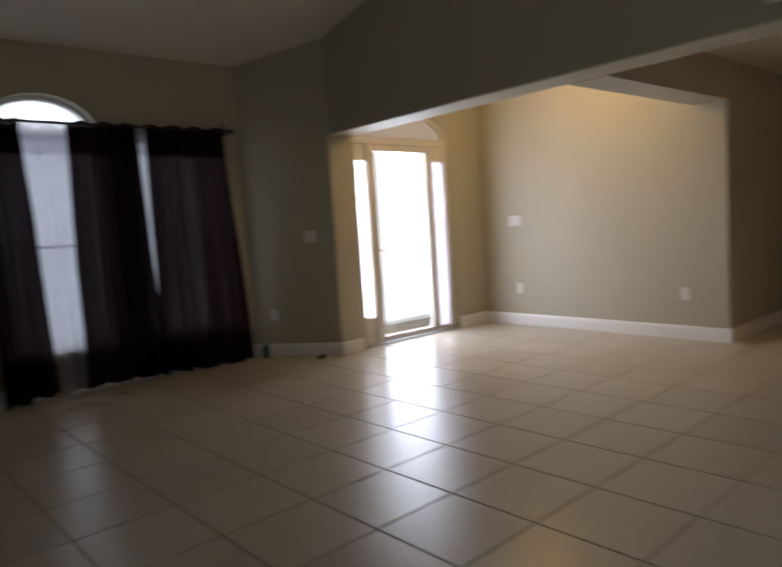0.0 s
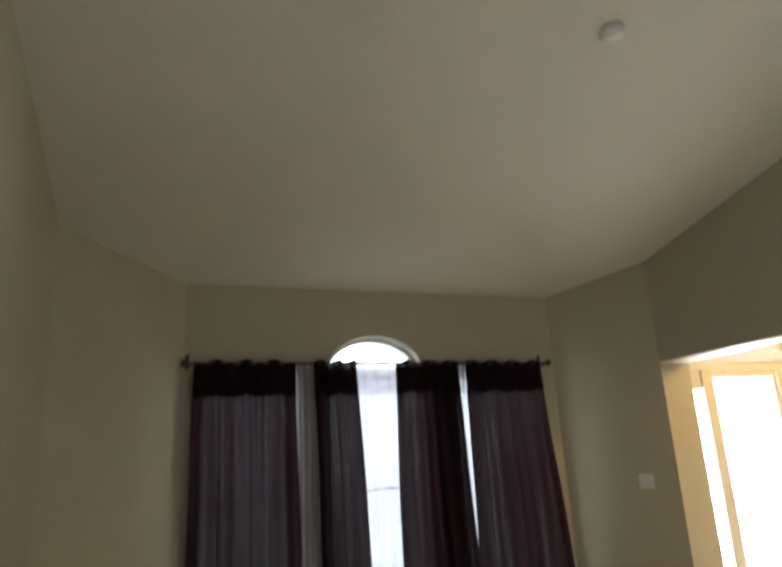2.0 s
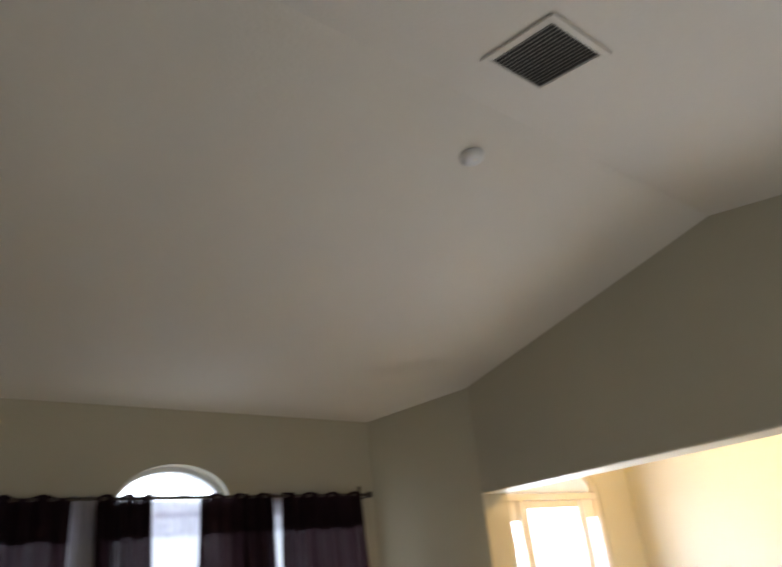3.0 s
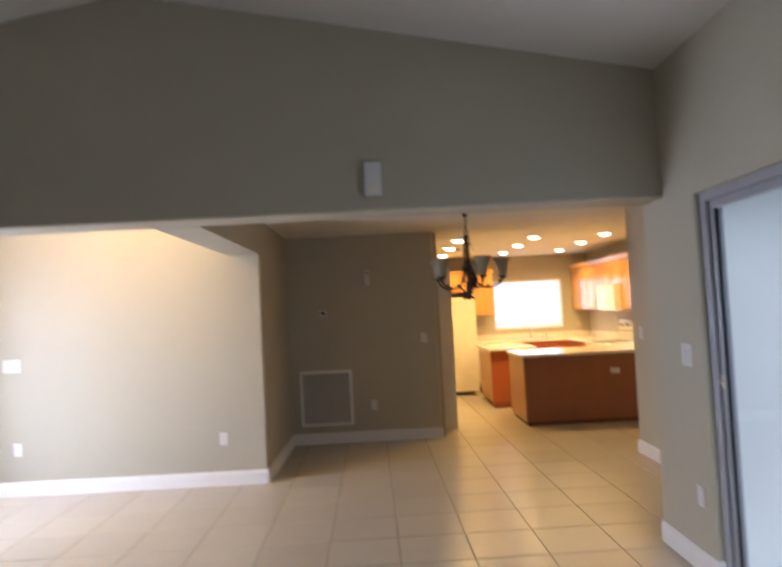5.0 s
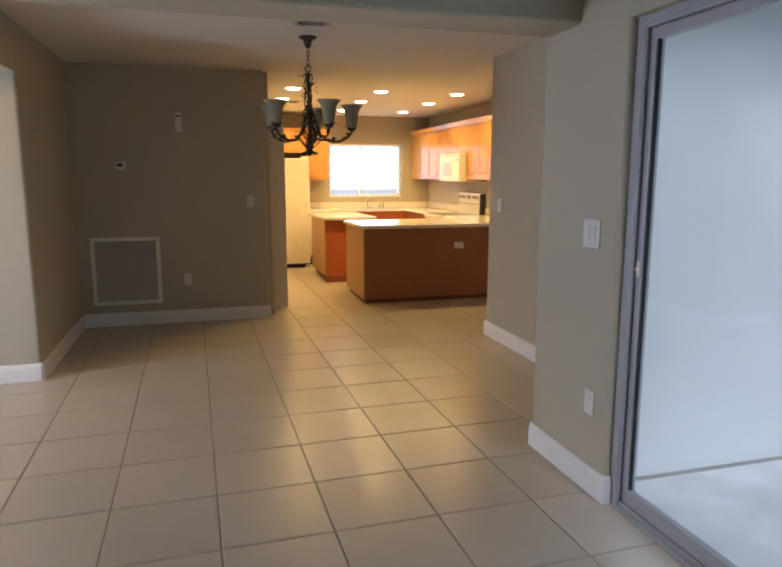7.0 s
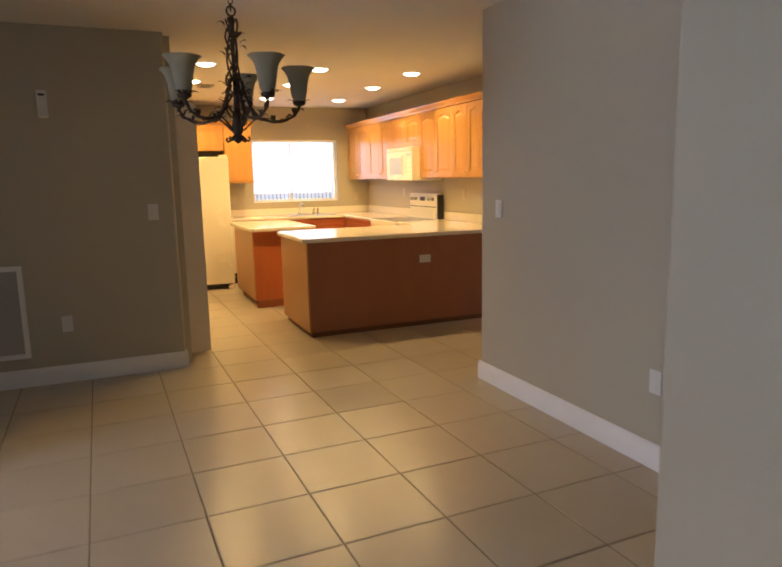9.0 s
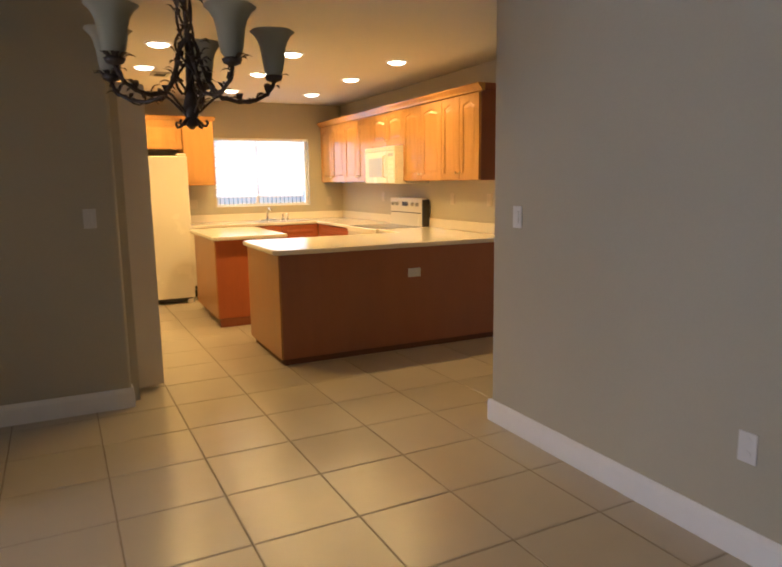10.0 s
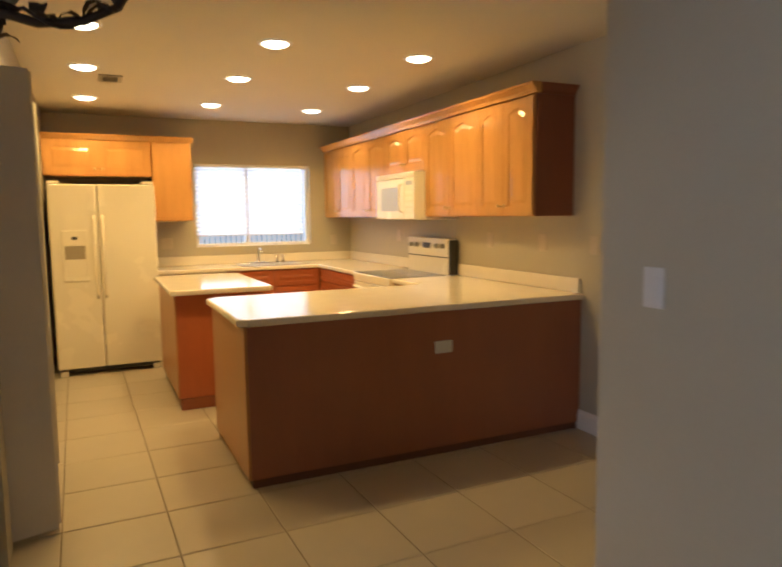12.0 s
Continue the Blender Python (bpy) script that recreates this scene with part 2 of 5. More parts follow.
def part(name, bm, material, parent, label="", smooth=False):
    ob = link(name, bm, material, smooth)
    ob.parent = parent
    if parent.type == "EMPTY":
        ob.matrix_parent_inverse = Matrix.Translation(parent.location).inverted()
    if label:
        ob["label"] = label
    return ob


def thing(name, at, label, category, group="", kind=""):
    e = new(name)
    e.empty_display_size = 0.1
    e.location = at
    return tagged(e, label, category, group, kind)


def structure(name, bm, material, label, category):
    return tagged(link(name, bm, material), label, category, kind="structure")


def bbox(x0, y0, z0, x1, y1, z1, bevel=0.0):
    return box(bmesh.new(), x0, y0, z0, x1, y1, z1, bevel)


# ---- the plan ----
WIN_X, BACK_Y, BEAM_Y, BEAM_B, RIGHT_X = -4.46, 1.12, 5.84, 6.15, 2.012
RIDGE_X, RIDGE_Z, SLOPE_L, SLOPE_R = -1.24, 3.585, 0.204, 0.191
BEAM_Z, CEIL_Z = 2.172, 2.52
DOOR_X, FOYER_Y, HALL_X, DARK_Y, DARK_END = -3.76, 8.14, -0.89, 9.86, 0.915
DIN_X, DIN_END = 2.825, 8.575
KL, KR, KB = 0.97, 4.27, 14.45
FOYER_Z = 2.95


def roof(x, y=0):
    return RIDGE_Z - (SLOPE_L * (RIDGE_X - x) if x < RIDGE_X else SLOPE_R * (x - RIDGE_X)) + 0.01


# living room walls
bm = bmesh.new()
w0, w1 = WIN_X - 0.2, WIN_X
for y0, y1 in ((1.75, 2.05), (2.80, 3.08), (3.94, 4.24), (5.12, 5.45)):
    prism(bm, [(w0, y0), (w1, y0), (w1, y1), (w0, y1)], 0, roof)
for y0, y1 in ((2.05, 2.80), (4.24, 5.12)):
    prism(bm, [(w0, y0), (w1, y0), (w1, y1), (w0, y1)], 0, 0.35)
    prism(bm, [(w0, y0), (w1, y0), (w1, y1), (w0, y1)], 2.2, roof)
prism(bm, [(w0, 3.08), (w1, 3.08), (w1, 3.94), (w0, 3.94)], 0, 0.35)
arch = [(3.51 - 0.43 * math.cos(a), 2.22 + 0.305 * math.sin(a)) for a in (math.pi * k / 20 for k in range(21))]
slab(bm, arch + [(3.94, 2.935), (3.08, 2.935)], 0, w0, w1)
structure("wall_window", bm, WALL, "greige painted wall with three windows, the middle one arched", "wall")

bm = bmesh.new()
prism(bm, [(WIN_X, 5.28), (-3.69, BEAM_Y), (-3.69, BEAM_B), (-4.66, 5.45), (-4.46, 5.45)], 0, roof)
structure("wall_chamfer_front", bm, WALL, "narrow slanted greige wall beside the curtained window", "wall")
bm = bmesh.new()
prism(bm, [(WIN_X, 1.95), (WIN_X, 1.75), (-4.66, 1.75), (-3.84, 0.95), (-3.69, BACK_Y)], 0, roof)
structure("wall_chamfer_back", bm, WALL, "slanted greige wall beside the curtained window", "wall")
bm = bmesh.new()
for x0, x1 in ((-3.84, RIDGE_X), (RIDGE_X, 2.2)):
    prism(bm, [(x0, 0.95), (x1, 0.95), (x1, BACK_Y), (x0 if x0 > -3 else -3.69, BACK_Y)], 0, roof)
structure("wall_back", bm, WALL, "plain greige gable wall of the living room", "wall")
bm = bmesh.new()
for x0, x1 in ((-3.69, RIDGE_X), (RIDGE_X, RIGHT_X)):
    prism(bm, [(x0, BEAM_Y), (x1, BEAM_Y), (x1, BEAM_B), (x0, BEAM_B)], BEAM_Z, roof)
es = [e for e in bm.edges if all(abs(v.co.z - BEAM_Z) < 1e-4 for v in e.verts) and abs(e.verts[0].co.y - e.verts[1].co.y) < 1e-4]
bmesh.ops.bevel(bm, geom=es, offset=0.018, segments=4, affect="EDGES", profile=0.5)
structure("wall_beam", bm, WALL, "wide greige gable header over the open passage", "wall")
bm = bmesh.new()
SL0, SL1, SLZ = 2.30, 5.46, 2.12
WX = 2.13
prism(bm, [(RIGHT_X, BACK_Y), (WX, BACK_Y), (WX, SL0), (RIGHT_X, SL0)], 0, roof)
prism(bm, [(RIGHT_X, SL1), (WX, SL1), (WX, BEAM_B), (RIGHT_X, BEAM_B)], 0, SLZ)
round_corner(bm, RIGHT_X, SL1)
prism(bm, [(RIGHT_X, SL0), (WX, SL0), (WX, BEAM_B), (RIGHT_X, BEAM_B)], SLZ, roof)
round_corner(bm, RIGHT_X, BEAM_B)
structure("wall_patio", bm, WALL, "greige wall with a wide sliding door opening", "wall")
bm = bmesh.new()
prism(bm, [(2.13, 5.66), (6.2, 5.66), (6.2, 6.0), (2.13, 6.0)], -0.05, 3.0)
structure("wall_patio_side", bm, STUCCO, "pale stucco outside wall beside the patio", "wall")
bm = bmesh.new()
prism(bm, [(2.13, 6.004), (2.95, 6.004), (2.95, BEAM_B), (2.13, BEAM_B)], 0, CEIL_Z)
prism(bm, [(DIN_X, BEAM_B), (2.95, BEAM_B), (2.95, DIN_END), (DIN_X, DIN_END)], 0, CEIL_Z)
round_corner(bm, DIN_X, DIN_END)
structure("wall_dining", bm, WALL, "long greige wall of the dining area", "wall")
bm = bmesh.new()
prism(bm, [(2.95, DIN_END - 0.15), (KR, DIN_END - 0.15), (KR, DIN_END), (2.95, DIN_END)], 0, CEIL_Z)
prism(bm, [(KR, DIN_END - 0.15), (KR + 0.15, DIN_END - 0.15), (KR + 0.15, KB), (KR, KB)], 0, CEIL_Z)
structure("wall_kitchen", bm, WALL, "greige kitchen wall behind the range", "wall")
KW = (2.425, 3.755, 1.11, 2.04)
bm = bmesh.new()
prism(bm, [(0.85, KB), (KW[0], KB), (KW[0], KB + 0.15), (0.85, KB + 0.15)], 0, CEIL_Z)
prism(bm, [(KW[1], KB), (KR + 0.15, KB), (KR + 0.15, KB + 0.15), (KW[1], KB + 0.15)], 0, CEIL_Z)
prism(bm, [(KW[0], KB), (KW[1], KB), (KW[1], KB + 0.15), (KW[0], KB + 0.15)], 0, KW[2])
prism(bm, [(KW[0], KB), (KW[1], KB), (KW[1], KB + 0.15), (KW[0], KB + 0.15)], KW[3], CEIL_Z)
structure("wall_sink", bm, WALL, "greige kitchen wall with the window over the sink", "wall")
bm = bmesh.new()
prism(bm, [(0.85, DARK_Y + 0.12), (KL, DARK_Y + 0.12), (KL, 10.14), (0.85, 10.14)], 0, CEIL_Z)
prism(bm, [(0.85, 10.14), (KL, 10.14), (KL, 11.35), (0.85, 11.35)], 2.11, CEIL_Z)
prism(bm, [(0.85, 11.35), (KL, 11.35), (KL, KB), (0.85, KB)], 0, CEIL_Z)
structure("wall_pantry", bm, WALL, "greige kitchen wall with the pantry opening", "wall")
bm = bmesh.new()
prism(bm, [(0.1, 10.16), (0.15, 10.16), (0.15, 11.35), (0.1, 11.35)], 0, CEIL_Z)
prism(bm, [(0.1, 11.35), (0.85, 11.35), (0.85, 11.4), (0.1, 11.4)], 0, CEIL_Z)
structure("wall_pantry_inside", bm, WALL, "inside walls of the pantry", "wall")
bm = bmesh.new()
prism(bm, [(HALL_X - 0.12, DARK_Y), (DARK_END, DARK_Y), (DARK_END, DARK_Y + 0.12), (HALL_X - 0.12, DARK_Y + 0.12)], 0, CEIL_Z)
round_corner(bm, DARK_END, DARK_Y)
structure("wall_grille", bm, WALL, "shaded greige wall with the air return grille", "wall")
bm = bmesh.new()
prism(bm, [(HALL_X - 0.12, FOYER_Y + 0.12), (HALL_X, FOYER_Y + 0.12), (HALL_X, DARK_Y), (HALL_X - 0.12, DARK_Y)], 0, CEIL_Z)
structure("wall_hall", bm, WALL, "short greige side wall of the dining area", "wall")
bm = bmesh.new()
prism(bm, [(DOOR_X - 0.15, FOYER_Y), (HALL_X, FOYER_Y), (HALL_X, FOYER_Y + 0.12), (DOOR_X - 0.15, FOYER_Y + 0.12)], 0, FOYER_Z)
round_corner(bm, HALL_X, FOYER_Y)
structure("wall_foyer", bm, WALL, "bright greige foyer wall", "wall")
bm = bmesh.new()
prism(bm, [(HALL_X - 0.3, BEAM_B), (HALL_X, BEAM_B), (HALL_X, FOYER_Y), (HALL_X - 0.3, FOYER_Y)], BEAM_Z, FOYER_Z)
structure("wall_foyer_header", bm, WALL, "greige header between foyer and dining area", "wall")
D0, D1, DZ = 6.14, 7.58, 2.12
bm = bmesh.new()
d0 = DOOR_X - 0.15
prism(bm, [(d0, BEAM_B - 0.05), (DOOR_X, BEAM_B - 0.05), (DOOR_X, D0), (d0, D0)], 0, FOYER_Z)
prism(bm, [(d0, D1), (DOOR_X, D1), (DOOR_X, FOYER_Y), (d0, FOYER_Y)], 0, FOYER_Z)
arch2 = [(6.86 - 0.72 * math.cos(a), 2.16 + 0.34 * math.sin(a)) for a in (math.pi * k / 20 for k in range(21))]
slab(bm, arch2 + [(D1, FOYER_Z), (D0, FOYER_Z)], 0, d0, DOOR_X)
structure("wall_entry", bm, WALL, "greige foyer wall around the front door", "wall")

# ceilings
bm = bmesh.new()
for x0, x1 in ((-4.7, RIDGE_X), (RIDGE_X, 2.2)):
    prism(bm, [(x0, 0.9), (x1, 0.9), (x1, BEAM_B), (x0, BEAM_B)], lambda x, y: roof(x) - 0.01, lambda x, y: roof(x) + 0.1)
structure("ceiling_living", bm, CEIL, "vaulted off-white ceiling with light texture", "ceiling")
structure("ceiling_foyer", bbox(-3.92, BEAM_B, FOYER_Z, HALL_X, FOYER_Y + 0.12, FOYER_Z + 0.1), CEIL, "off-white foyer ceiling", "ceiling")
bm = bmesh.new()
box(bm, HALL_X + 0.001, BEAM_B, CEIL_Z, 4.45, KB + 0.15, CEIL_Z + 0.1)
structure("ceiling_dining", bm, CEIL, "flat off-white ceiling over dining area and kitchen", "ceiling")

# ground and patio
bm = bmesh.new()
box(bm, -400, -400, -0.3, 400, 400, -0.12)
structure("ground", bm, GRASS, "green lawn around the house", "ground")
structure("patio_joint", bbox(2.14, 5.636, -0.03, 6.2, 5.659, -0.013), GREYVANE, "dark weathered joint between patio slab and wall", "joint")
structure("patio_roof", bbox(2.14, 4.95, 2.80, 6.2, 5.655, 2.9), STUCCO, "pale soffit over the patio wall", "roof")
structure("patio_floor", bbox(2.13, 0.5, -0.12, 6.5, 5.635, -0.02), CONCRETE, "worn pale concrete patio slab", "patio")
bm = bmesh.new()
prism(bm, [(-4.75, 0.9), (2.12, 0.9), (2.12, 5.7), (4.45, 5.7), (4.45, KB + 0.15), (-4.75, KB + 0.15)], -0.1, -0.004)
floor = structure("floor", bm, GROUT, "tan grouted floor under the tiles", "floor")


# ---- trim ----
def baseboard(pts, flip=False):
    """A skirting board along plan points, standing off the wall on the walker's side (to the left of the line, or right if flipped)."""
    for (xa, ya), (xb, yb) in zip(pts, pts[1:]):
        d = Vector((xb - xa, yb - ya, 0))
        n = Vector((-d.y, d.x, 0)).normalized() * (-1 if flip else 1)
        bm = bmesh.new()
        prof = [(0.001, 0.0), (0.016, 0.0), (0.016, 0.10), (0.012, 0.118), (0.006, 0.130), (0.001, 0.130)]
        rings = [[bm.verts.new((x + n.x * o, y + n.y * o, z)) for o, z in prof] for x, y in ((xa, ya), (xb, yb))]
        for k in range(len(prof)):
            k2 = (k + 1) % len(prof)
            bm.faces.new((rings[0][k], rings[0][k2], rings[1][k2], rings[1][k]))
        bm.faces.new(rings[0])
        bm.faces.new(rings[1][::-1])
        structure("baseboard", bm, TRIM, "white painted baseboard along the wall", "baseboard")


baseboard([(WIN_X, 5.28), (-3.69, BEAM_Y)], True)
baseboard([(-3.69, BACK_Y), (WIN_X, 1.95)], True)
baseboard([(WIN_X, 1.95), (WIN_X, 5.28)], True)
baseboard([(RIGHT_X, BACK_Y), (-3.69, BACK_Y)], True)
baseboard([(-3.69, BEAM_Y), (-3.69, BEAM_B - 0.05), (DOOR_X, BEAM_B - 0.05)], True)
baseboard([(DOOR_X, D1 + 0.06), (DOOR_X, FOYER_Y)], True)
baseboard([(DOOR_X, FOYER_Y), (HALL_X, FOYER_Y)], True)
baseboard([(HALL_X, FOYER_Y), (HALL_X, DARK_Y)], True)
baseboard([(HALL_X + 0.016, DARK_Y), (DARK_END, DARK_Y)], True)
baseboard([(DARK_END, DARK_Y - 0.016), (DARK_END, DARK_Y + 0.10)], True)
baseboard([(RIGHT_X, SL1 - 0.016), (RIGHT_X, BEAM_B)])
baseboard([(RIGHT_X + 0.044, SL1), (RIGHT_X, SL1)])
baseboard([(RIGHT_X, BEAM_B), (DIN_X, BEAM_B)])
baseboard([(DIN_X, BEAM_B), (DIN_X, DIN_END)])
baseboard([(DIN_X - 0.016, DIN_END), (KR, DIN_END)])
baseboard([(KR, DIN_END), (KR, 10.44)])


# ---- windows ----
def sash_window(y0, y1, z0, z1, label, arched=False):
    w = thing("window_1", (WIN_X - 0.14, (y0 + y1) / 2, z0), label, "window", kind="structure")
    x0, x1, f = WIN_X - 0.17, WIN_X - 0.10, 0.045
    bm = bmesh.new()
    box(bm, x0, y0, z0, x1, y0 + f, z1, 0.004)
    box(bm, x0, y1 - f, z0, x1, y1, z1, 0.004)
    box(bm, x0, y0 + f, z0, x1, y1 - f, z0 + f, 0.004)
    if not arched:
        box(bm, x0, y0 + f, z1 - f, x1, y1 - f, z1, 0.004)
    part("window_frame", bm, TRIM, w)
    mid = (z0 + z1) / 2 - 0.05
    part("meeting_rail", bbox(x0 + 0.01, y0 + f, mid + 0.012, x1 + 0.008, y1 - f, mid + 0.04, 0.004), TRIM, w)
    part("transom_rail", bbox(x0 + 0.01, y0 + f, z1 - 0.06, x1, y1 - f, z1 - 0.012, 0.003), TRIM, w) if arched else None
    for a, b in ((z0 + f, mid + 0.012), (mid + 0.04, z1 - 0.06)):
        p = part("pane", bbox(x0 + 0.028, y0 + f, a, x0 + 0.034, y1 - f, b), PANE, w)
        p.visible_shadow = False
    if arched:
        bm = bmesh.new()
        inner = [(3.51 - 0.395 * math.cos(a), 2.22 + 0.27 * math.sin(a)) for a in (math.pi * k / 20 for k in range(21))]
        for k in range(20):
            slab(bm, [arch[k], arch[k + 1], inner[k + 1], inner[k]], 0, x0, x1)
        part("arch_frame", bm, TRIM, w)
        p = part("arch_pane", slab(bmesh.new(), inner, 0, x0 + 0.028, x0 + 0.034), PANE, w)
        p.visible_shadow = False
    part("window_sill", bbox(WIN_X - 0.10, y0, z0, WIN_X + 0.03, y1, z0 + 0.022, 0.006), TRIM, w)
    return w


sash_window(2.05, 2.80, 0.35, 2.2, "white sash window behind dark sheer curtains")
sash_window(3.08, 3.94, 0.35, 2.22, "tall bright arched window between parted curtains", True)
sash_window(4.24, 5.12, 0.35, 2.2, "white sash window behind dark sheer curtains")


SKY_GLOW = glow("overcast_sky_glow", (0.93, 0.96, 1.0), 4.0)
# Dimmer bluish glow added below the sky board as stand-in daylight.
LOW_DAY_GLOW = glow("pale_daylight_glow", (0.76, 0.84, 1.0), 0.85)
YARD_GLOW = glow("bright_yard_glow", (0.90, 0.94, 1.0), 0.95)
DOOR_GLOW = glow("bright_porch_glow", (1.0, 1.0, 1.0), 2.3)
tagged(link("backdrop_front", bbox(-6.2, 0.5, 2.5, -6.15, 5.6, 4.5), SKY_GLOW), "bright overcast sky outside the front windows", "backdrop", kind="structure")
tagged(link("backdrop_front_low", bbox(-6.2, 0.5, -0.1, -6.15, 5.6, 2.498), LOW_DAY_GLOW), "pale glowing board standing in for daylight outside the front windows", "backdrop", kind="structure")
# Porch roof is assumed, added to keep the transom above the door dim.
structure("porch_ceiling", bbox(-5.3, 5.7, 2.62, DOOR_X - 0.151, 9.0, 2.7), STUCCO, "assumed pale porch ceiling outside the front door", "porch")
structure("porch_front", bbox(-5.3, 5.7, 2.252, -5.15, 9.0, 2.618), STUCCO, "assumed pale porch beam that keeps the transom dim", "porch")
structure("porch_floor", bbox(-5.14, 5.7, -0.12, DOOR_X - 0.15, 9.0, -0.03), CONCRETE, "grey concrete porch slab outside the front door", "porch")
tagged(link("backdrop_entry", bbox(-5.2, 5.7, -0.1, -5.15, 9.0, 2.25), DOOR_GLOW), "bright daylight outside the front door", "backdrop", kind="structure")
tagged(link("backdrop_kitchen", bbox(1.4, 15.5, 0.2, 4.8, 15.55, 3.4), YARD_GLOW), "bright daylight outside the kitchen window", "backdrop", kind="structure")


# ---- curtains ----
def curtain(y0t, y1t, y0b, y1b, zb, folds, seed, label, material=None, set_back=0.0, full=1.0):
    """A gathered sheer panel hung on the rod: ruffled heading, pleated body and a doubled hem."""
    rnd = random.Random(seed)
    material = material or CURTAIN
    ph = [rnd.uniform(0, 6.28) for _ in range(6)]
    c = thing("curtain", (WIN_X + 0.1, (y0b + y1b) / 2, zb), label, "curtain", "curtains on one rod")

    def sheet(za, zc, off, swell=1.0, steps=22):
        bm = bmesh.new()
        nu = folds * 8
        grid = []
        for j in range(steps + 1):
            v = j / steps
            z = za + (zc - za) * v
            s = (2.30 - z) / (2.30 - zb)
            row = []
            for i in range(nu + 1):
                u = i / nu
                ya, yb = y0t + (y0b - y0t) * s, y1t + (y1b - y1t) * s
                uu = u + 0.02 * math.sin(3 * u * 6.28 + ph[0]) * (0.4 + s)
                amp = (0.016 + 0.020 * s) * (0.75 + 0.5 * math.sin(5 * u + ph[1])) * swell * full
                x = WIN_X + 0.105 - set_back + amp * math.sin(6.28 * folds * uu + ph[2]) + 0.012 * math.sin(11 * u + 4 * s + ph[3]) * s + off
                zz = z + (0.012 * math.sin(6.28 * folds * uu * 0.5 + ph[4]) if j in (0, steps) else 0)
                if j == 0 and zb == za:
                    zz += 0.025 * math.sin(3.1 * u + ph[5]) + 0.012
                row.append(bm.verts.new((x, ya + (yb - ya) * u + 0.004 * math.sin(9 * s + ph[5]), zz)))
            grid.append(row)
        for a, b in zip(grid, grid[1:]):
            for i in range(nu):
                bm.faces.new((a[i], a[i + 1], b[i + 1], b[i]))
        return bm
    part("panel", sheet(zb, 2.245, 0), material, c, smooth=True)
    part("heading", sheet(2.02, 2.292, 0.004, 1.2, 8), material, c, "ruffled doubled heading", smooth=True)
    part("hem", sheet(zb + 0.03, zb + 0.28, 0.005, 1.0, 6), material, c, "doubled hem", smooth=True)
    return c


curtain(2.02, 2.80, 1.98, 2.84, 0.018, 7, 1, "dark brown sheer curtain reaching the floor")
curtain(2.95, 3.31, 3.0, 3.40, 0.018, 5, 2, "narrow gathered dark brown sheer curtain")
curtain(3.65, 4.22, 3.615, 4.33, 0.018, 6, 3, "dark brown sheer curtain drawn back from the window")
curtain(4.305, 5.06, 4.29, 5.225, 0.018, 7, 4, "dark brown sheer curtain slanting over the last window")
for y0, y1, s in ((2.78, 2.97, 5), (3.28, 3.73, 6), (4.22, 4.40, 7)):
    curtain(y0, y1, y0, y1, 0.018, 4, s, "pale mauve sheer curtain between the dark ones", SHEER, 0.058, 0.4)
rod = thing("curtain_rod", (WIN_X, 3.58, 2.27), "black metal curtain rod above the windows", "curtain rod")
part("rod", tube(bmesh.new(), [(WIN_X + 0.1, 1.97, 2.275), (WIN_X + 0.1, 5.145, 2.275)], 0.011, 10), IRON, rod)
for y in (1.945, 5.16):
    bm = bmesh.new()
    box(bm, WIN_X + 0.075, y - 0.02, 2.25, WIN_X + 0.125, y + 0.02, 2.30, 0.01)
    part("finial", bm, IRON, rod, "square black finial")
for y in (1.975, 5.125):
    bm = bmesh.new()
    box(bm, WIN_X, y - 0.014, 2.24, WIN_X + 0.008, y + 0.014, 2.36, 0.003)
    tube(bm, [(WIN_X + 0.004, y, 2.27), (WIN_X + 0.06, y, 2.25), (WIN_X + 0.1, y, 2.262)], 0.007, 8)
    part("bracket", bm, IRON, rod)


# ---- front door ----
door = thing("door_1", (DOOR_X, 6.88, 0), "white front door with full-height clear glass and sidelights", "door", kind="structure")
x0, x1 = DOOR_X - 0.11, DOOR_X - 0.02
bm = bmesh.new()
for a, b in ((D0, D0 + 0.09), (6.37, 6.46), (7.29, 7.35), (D1 - 0.06, D1)):
    box(bm, x0, a, 0, x1, b, DZ, 0.004)
box(bm, x0, D0, DZ, x1, D1, DZ + 0.06, 0.004)
part("door_frame", bm, DOORPAINT, door)
for a, b in ((D0 + 0.09, 6.37), (7.35, D1 - 0.06)):
    bm = bmesh.new()
    zl = 0.30 if a < 7 else 0.06
    box(bm, x0 + 0.02, a, 0.02, x1 - 0.02, b, zl, 0.004)
    box(bm, x0 + 0.02, a, 1.95, x1 - 0.02, b, DZ, 0.004)
    s = part("sidelight", bm, DOORPAINT, door)
    part("pane", bbox(x0 + 0.04, a, zl, x0 + 0.048, b, 1.95), FROST if a < 7 else FROST_DIM, s)
bm = bmesh.new()
lx0, lx1, ly0, ly1 = x0 + 0.025, x0 + 0.068, 6.465, 7.285
box(bm, lx0, ly0, 0.02, lx1, ly0 + 0.045, 2.119, 0.004)
box(bm, lx0, ly1 - 0.045, 0.02, lx1, ly1, 2.119, 0.004)
box(bm, lx0, ly0 + 0.045, 0.02, lx1, ly1 - 0.045, 0.07, 0.004)
box(bm, lx0, ly0 + 0.045, 2.05, lx1, ly1 - 0.045, 2.119, 0.004)
leaf = part("leaf", bm, DOORPAINT, door)
